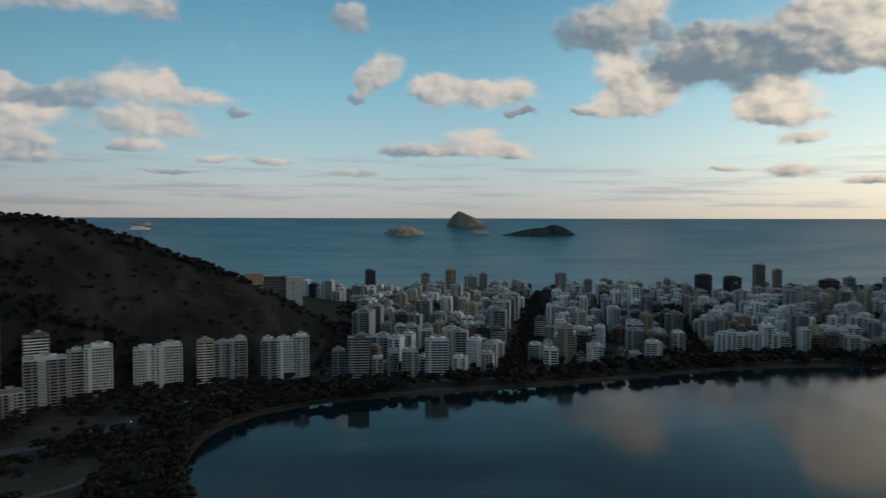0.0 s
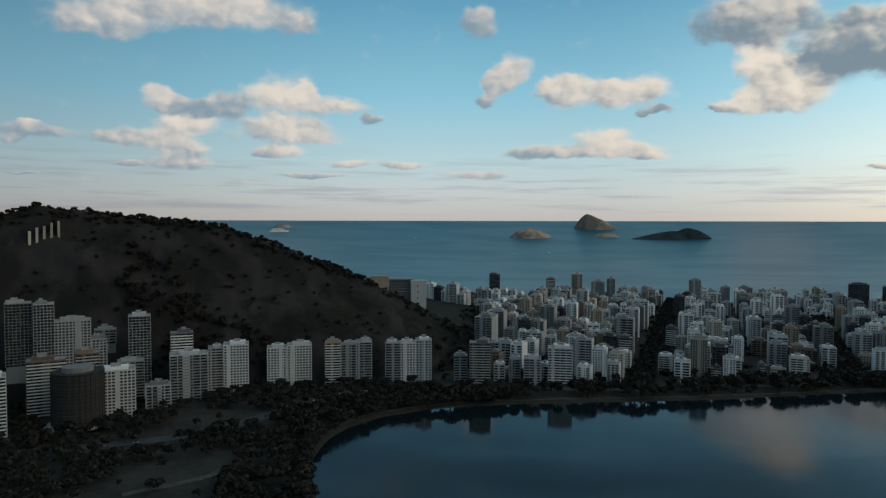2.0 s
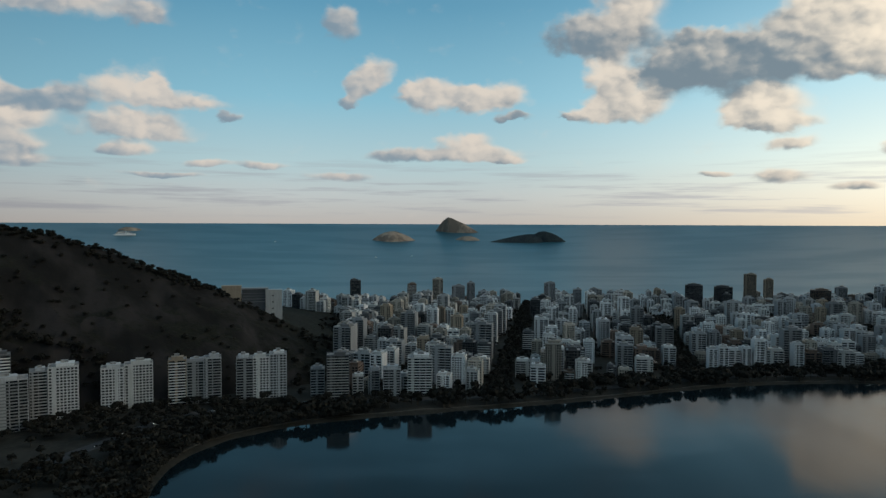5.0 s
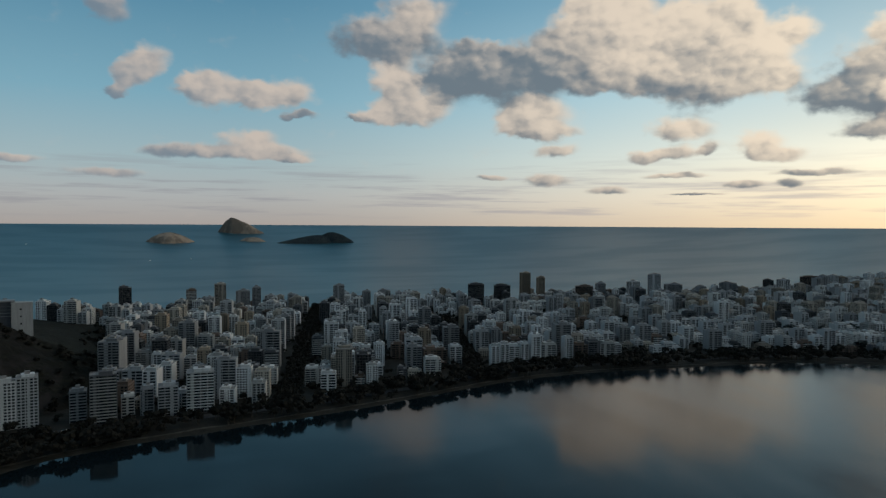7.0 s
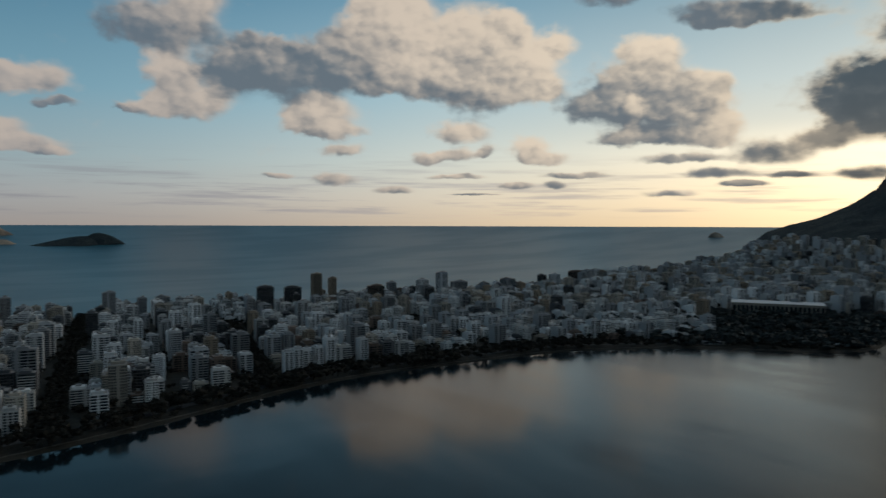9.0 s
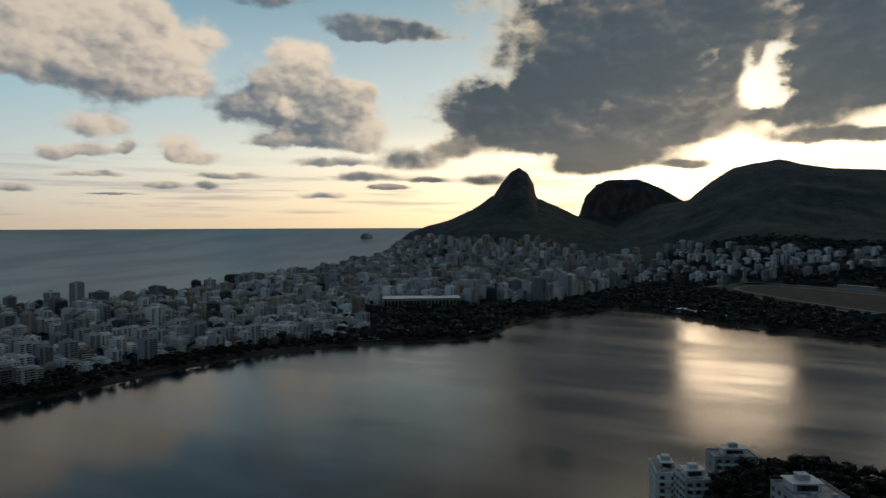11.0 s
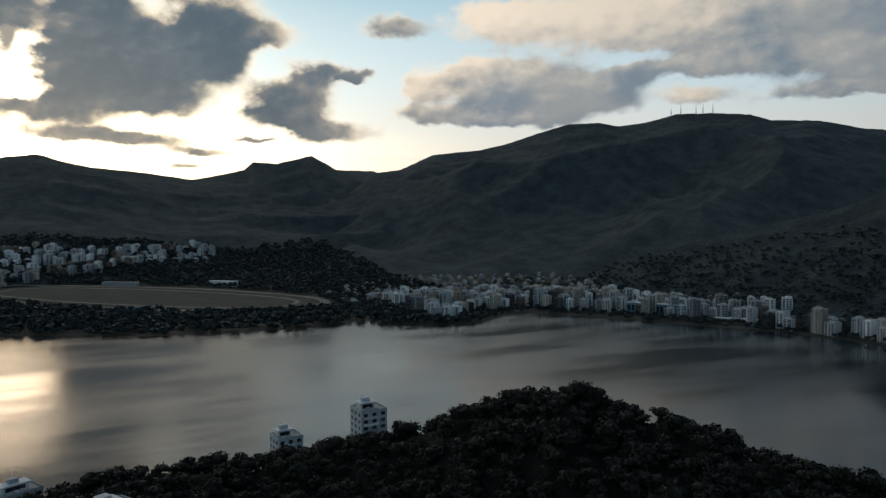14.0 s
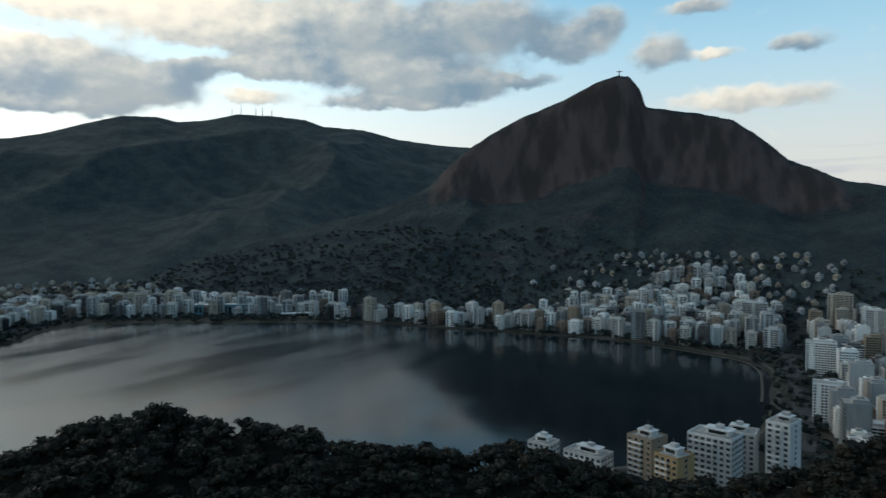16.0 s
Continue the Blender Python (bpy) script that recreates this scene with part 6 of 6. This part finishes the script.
def cruise_ship(m):
    ship = thing("cruise_ship", "white cruise ship lying far out at sea", "ship", at=m)
    hull = Solid()
    n = 14
    rows = []
    for i in range(n + 1):
        u = i / n
        half = 7.5 * min(1.0, (1 - abs(2 * u - 1) ** 3.5) ** 0.5 + 0.05)
        x = -58 + 116 * u
        rows.append([(x, -half * 0.8, -3), (x, -half, 8 + 2 * u * u), (x, half, 8 + 2 * u * u), (x, half * 0.8, -3)])
    a = np.arange((n + 1) * 4).reshape(n + 1, 4)
    hull.add(np.array(rows).reshape(-1, 3), np.stack([a[:-1, :-1], a[1:, :-1], a[1:, 1:], a[:-1, 1:]], -1).reshape(-1, 4))
    part("hull", hull, MAT_SHIP, ship)
    for k in range(5):
        part("deck", Solid().box(-48 + 2 * k, 44 - 6 * k, -6.4 + 0.3 * k, 6.4 - 0.3 * k, 9 + 2.8 * k, 11 + 2.8 * k), MAT_SHIP, ship)
        part("window_band", Solid().box(-47.5 + 2 * k, 43.5 - 6 * k, -6.2 + 0.3 * k, 6.2 - 0.3 * k, 11 + 2.8 * k, 11.8 + 2.8 * k), MAT_GLASS, ship)
    part("funnel", Solid().drum(2.6, 2.0, 23, 31, 12, -30, 0), MAT_WALLS["dark_grey"], ship)
    part("mast", Solid().drum(0.5, 0.2, 23, 33, 8, 16, 0), MAT_SHIP, ship)


ship_at = np.array((4.0, 9.0)) + 4350 * np.array((math.sin(radians(-23.5)), math.cos(radians(-23.5))))
cruise_ship(pose(ship_at[0], ship_at[1], 128, 0, 0, 23.5) @ Matrix.Scale(0.98, 4))


def motor_boat(m, first=[]):
    boat = thing("motor_boat", "small white motor boat on the sea", "boat", "boats at sea", m)
    hull = Solid()
    hull.add([(-6, -1.8, 0), (-6, 1.8, 0), (-6, 2.2, 1.8), (-6, -2.2, 1.8), (3, -1.8, 0), (3, 1.8, 0), (3, 2.2, 2.0), (3, -2.2, 2.0), (8, 0, 1.4), (8, 0, 2.4)],
             [(0, 1, 2, 3), (0, 3, 7, 4), (1, 5, 6, 2), (3, 2, 6, 7), (4, 7, 9, 8), (5, 8, 9, 6), (7, 6, 9, 9), (0, 4, 5, 1)])
    part("hull", hull, MAT_SHIP, boat)
    part("cabin", Solid().box(-3, 1.5, -1.4, 1.4, 1.9, 3.6), MAT_SHIP, boat)
    part("windscreen", Solid().box(1.4, 1.7, -1.3, 1.3, 2.4, 3.4), MAT_GLASS, boat)


for az, dist in ((-4.6, 3350), (-1.7, 3400), (-12.6, 4050)):
    x, y = 4 + dist * math.sin(radians(az)), 9 + dist * math.cos(radians(az))
    motor_boat(pose(x, y, float(sea_level(np.array(math.hypot(x - 25, y - 75)))) - 0.8, 0, 0, 60))


def antenna_mast(m, h):
    mast = thing("antenna_mast", "slender steel antenna mast on the ridge", "mast", "masts on the ridge", m)
    part("lattice", Solid().drum(3.0, 1.2, -6, h * 0.7, 6), MAT_STEEL, mast)
    part("aerial", Solid().drum(1.1, 0.5, h * 0.7, h, 6), MAT_STEEL, mast)
    part("platform", Solid().drum(3.4, 3.4, h * 0.45, h * 0.45 + 2, 8), MAT_STEEL, mast)


for az, h in ((136.2, 50), (136.9, 62), (138.0, 56), (138.5, 66), (139.2, 58)):
    x, y = HUB[0] + 4490 * math.sin(radians(az)), HUB[1] + 4490 * math.cos(radians(az))
    antenna_mast(pose(x, y, drop(x, y)), h)

# summit statue: one plain standing form with spread arms
sx, sy = HUB[0] + 2250 * math.sin(radians(166.6)), HUB[1] + 2250 * math.cos(radians(166.6))
statue = Solid().box(-2.5, 2.5, -2.5, 2.5, -4, 5).drum(2.0, 1.2, 5, 18, 10).box(-9, 9, -0.9, 0.9, 15.5, 17.5).drum(1.2, 0.8, 18, 21, 8)
ob = raw_mesh("statue", *statue.arrays(), MAT_WALLS["pale_grey"])
ob.matrix_basis = pose(sx, sy, drop(sx, sy), 0, 0, 12)
tagged(ob, "pale stone statue with spread arms on the summit", "statue")


def hall(name, label, cat, x, y, w, d, h, rz, wall="white", roof=MAT_ROOF, group=""):
    """A low broad hall with an overhanging roof and a row of openings."""
    t = thing(name, label, cat, group, pose(x, y, max(drop(x, y), 1.0), 0, 0, rz))
    part("wall", Solid().box(-w / 2, w / 2, -d / 2 + 1.5, d / 2 - 1.5, -3, h), MAT_WALLS[wall], t)
    part("roof", Solid().box(-w / 2 - 2, w / 2 + 2, -d / 2 - 1, d / 2 + 1, h, h + 0.8), roof, t)
    n = max(3, int(w / 9))
    for i in range(n):
        c = -w / 2 + (i + 0.5) * w / n
        part("window", Solid().box(c - w / n * 0.36, c + w / n * 0.36, -d / 2 + 1.35, -d / 2 + 1.6, h * 0.3, h * 0.8), MAT_GLASS, t)
        part("post", Solid().box(c - w / n * 0.5 - 0.4, c - w / n * 0.5 + 0.4, -d / 2, -d / 2 + 0.8, -2, h), MAT_WALLS[wall], t)
    return t


MAT_PALE_ROOF = rough_material("pale_metal_roof", (0.50, 0.50, 0.50), (0.68, 0.68, 0.67), 0.15, 0.6)
MAT_BLUE_ROOF = rough_material("blue_awning", (0.04, 0.12, 0.28), (0.07, 0.18, 0.36), 0.15, 0.7)
hall("club_building", "long low club building with a pale flat roof", "building", 1565, 935, 190, 70, 27, -58, "beige", MAT_PALE_ROOF)
hall("grandstand", "pale roofed grandstand beside the race course", "grandstand", 2165, -330, 80, 22, 15, 51, "white", MAT_PALE_ROOF)
hall("grandstand", "long low stand beside the race course", "grandstand", 2300, -60, 110, 20, 10, 51, "pale_grey", MAT_ROOF)
hall("stables", "blue-roofed stable hall by the race course", "hall", 1790, -60, 70, 30, 8, 60, "pale_grey", MAT_BLUE_ROOF)
hall("rowing_club", "low rowing club with a pale roof at the water", "club house", 1735, 318, 90, 30, 9, 50, "grey", MAT_PALE_ROOF)
hall("rowing_club", "small pale-roofed boat house at the water", "club house", 1650, 225, 52, 24, 8, 52, "grey", MAT_PALE_ROOF)
hall("boat_house", "small pale boat house on the shore", "boat house", 1085, 775, 44, 16, 5, -40, "white", MAT_PALE_ROOF)
hall("boat_house", "low shed on the club peninsula", "boat house", 1250, 640, 60, 14, 5, -10, "grey", MAT_PALE_ROOF)
hall("office_block", "blue glass office block with pale bands", "building", 1200, -1085, 110, 26, 24, -150, "blue", MAT_PALE_ROOF)
hall("school_hall", "long low hall with a pale roof by the shore", "hall", 1010, -1130, 80, 24, 9, -150, "tan", MAT_PALE_ROOF)


ribbon("jetty", shore_line(-9, 43, 46), 3, 0.5, MAT_PATH, "narrow pale jetty along the northern bend", "jetty")


def lamp_material(name, colour, strength):
    m, g, b = material(name)
    b.inputs["Emission Color"].default_value, b.inputs["Emission Strength"].default_value = (*colour, 1), strength
    b.inputs["Base Color"].default_value = (*colour, 1)
    return m


MAT_HEADLIGHT = lamp_material("headlight_glow", (1.0, 0.93, 0.78), 14.0)
MAT_CAR = {"white": rough_material("white_car_paint", (0.62, 0.62, 0.62), (0.74, 0.74, 0.74), 1.0, 0.3), "silver": rough_material("silver_car_paint", (0.32, 0.33, 0.34), (0.42, 0.43, 0.44), 1.0, 0.3),
           "black": rough_material("black_car_paint", (0.02, 0.02, 0.022), (0.035, 0.035, 0.038), 1.0, 0.3)}
MAT_TYRE = rough_material("tyre_rubber", (0.018, 0.018, 0.018), (0.03, 0.03, 0.03), 2.0)
CAR = {}


def car(m, paint):
    if paint in CAR:
        return copy_thing(CAR[paint], m)
    t = CAR[paint] = thing("car", "%s car with lit headlights on the avenue" % paint, "car", "cars on the road", m)
    body = Solid().add([(-2.1, -0.85, 0.3), (2.1, -0.85, 0.3), (2.1, 0.85, 0.3), (-2.1, 0.85, 0.3), (-2.15, -0.8, 0.85), (2.0, -0.8, 0.75), (2.0, 0.8, 0.75), (-2.15, 0.8, 0.85)],
                       [(0, 3, 2, 1), (4, 5, 6, 7), (0, 1, 5, 4), (1, 2, 6, 5), (2, 3, 7, 6), (3, 0, 4, 7)])
    part("body", body, MAT_CAR[paint], t)
    cabin = Solid().add([(-1.7, -0.75, 0.82), (1.0, -0.75, 0.8), (1.0, 0.75, 0.8), (-1.7, 0.75, 0.82), (-1.2, -0.62, 1.42), (0.3, -0.62, 1.42), (0.3, 0.62, 1.42), (-1.2, 0.62, 1.42)],
                        [(0, 3, 2, 1), (4, 5, 6, 7), (0, 1, 5, 4), (1, 2, 6, 5), (2, 3, 7, 6), (3, 0, 4, 7)])
    part("cabin", cabin, MAT_GLASS, t)
    for x in (-1.3, 1.35):
        for y in (-0.8, 0.8):
            w = part("wheel", Solid().drum(0.32, 0.32, -0.1, 0.1, 10), MAT_TYRE, t)
            w.matrix_basis = pose(x, y, 0.32, 90)
    for y in (-0.6, 0.6):
        part("headlight", Solid().box(1.98, 2.14, y - 0.16, y + 0.16, 0.52, 0.68), MAT_HEADLIGHT, t)
    return t


road = smooth_line([(-520, 470), (-440, 505), (-373, 540), (-318, 580), (-290, 640), (-262, 715), (-215, 765), (-150, 785), (-60, 802), (20, 812), (90, 826)])
paints = ("white", "silver", "black")
for i in range(3, len(road) - 3, 4):
    a, b = road[i], road[i + 1]
    d = (b - a) / np.linalg.norm(b - a)
    back = i % 8 < 4
    off = -3.2 if back else 3.2
    x, y = a[0] - d[1] * off, a[1] + d[0] * off
    car(pose(x, y, max(drop(a[0], a[1]), 0.6) + 0.32, 0, 0, math.degrees(math.atan2(d[1], d[0])) + (180 if back else 0)), paints[i % 3])
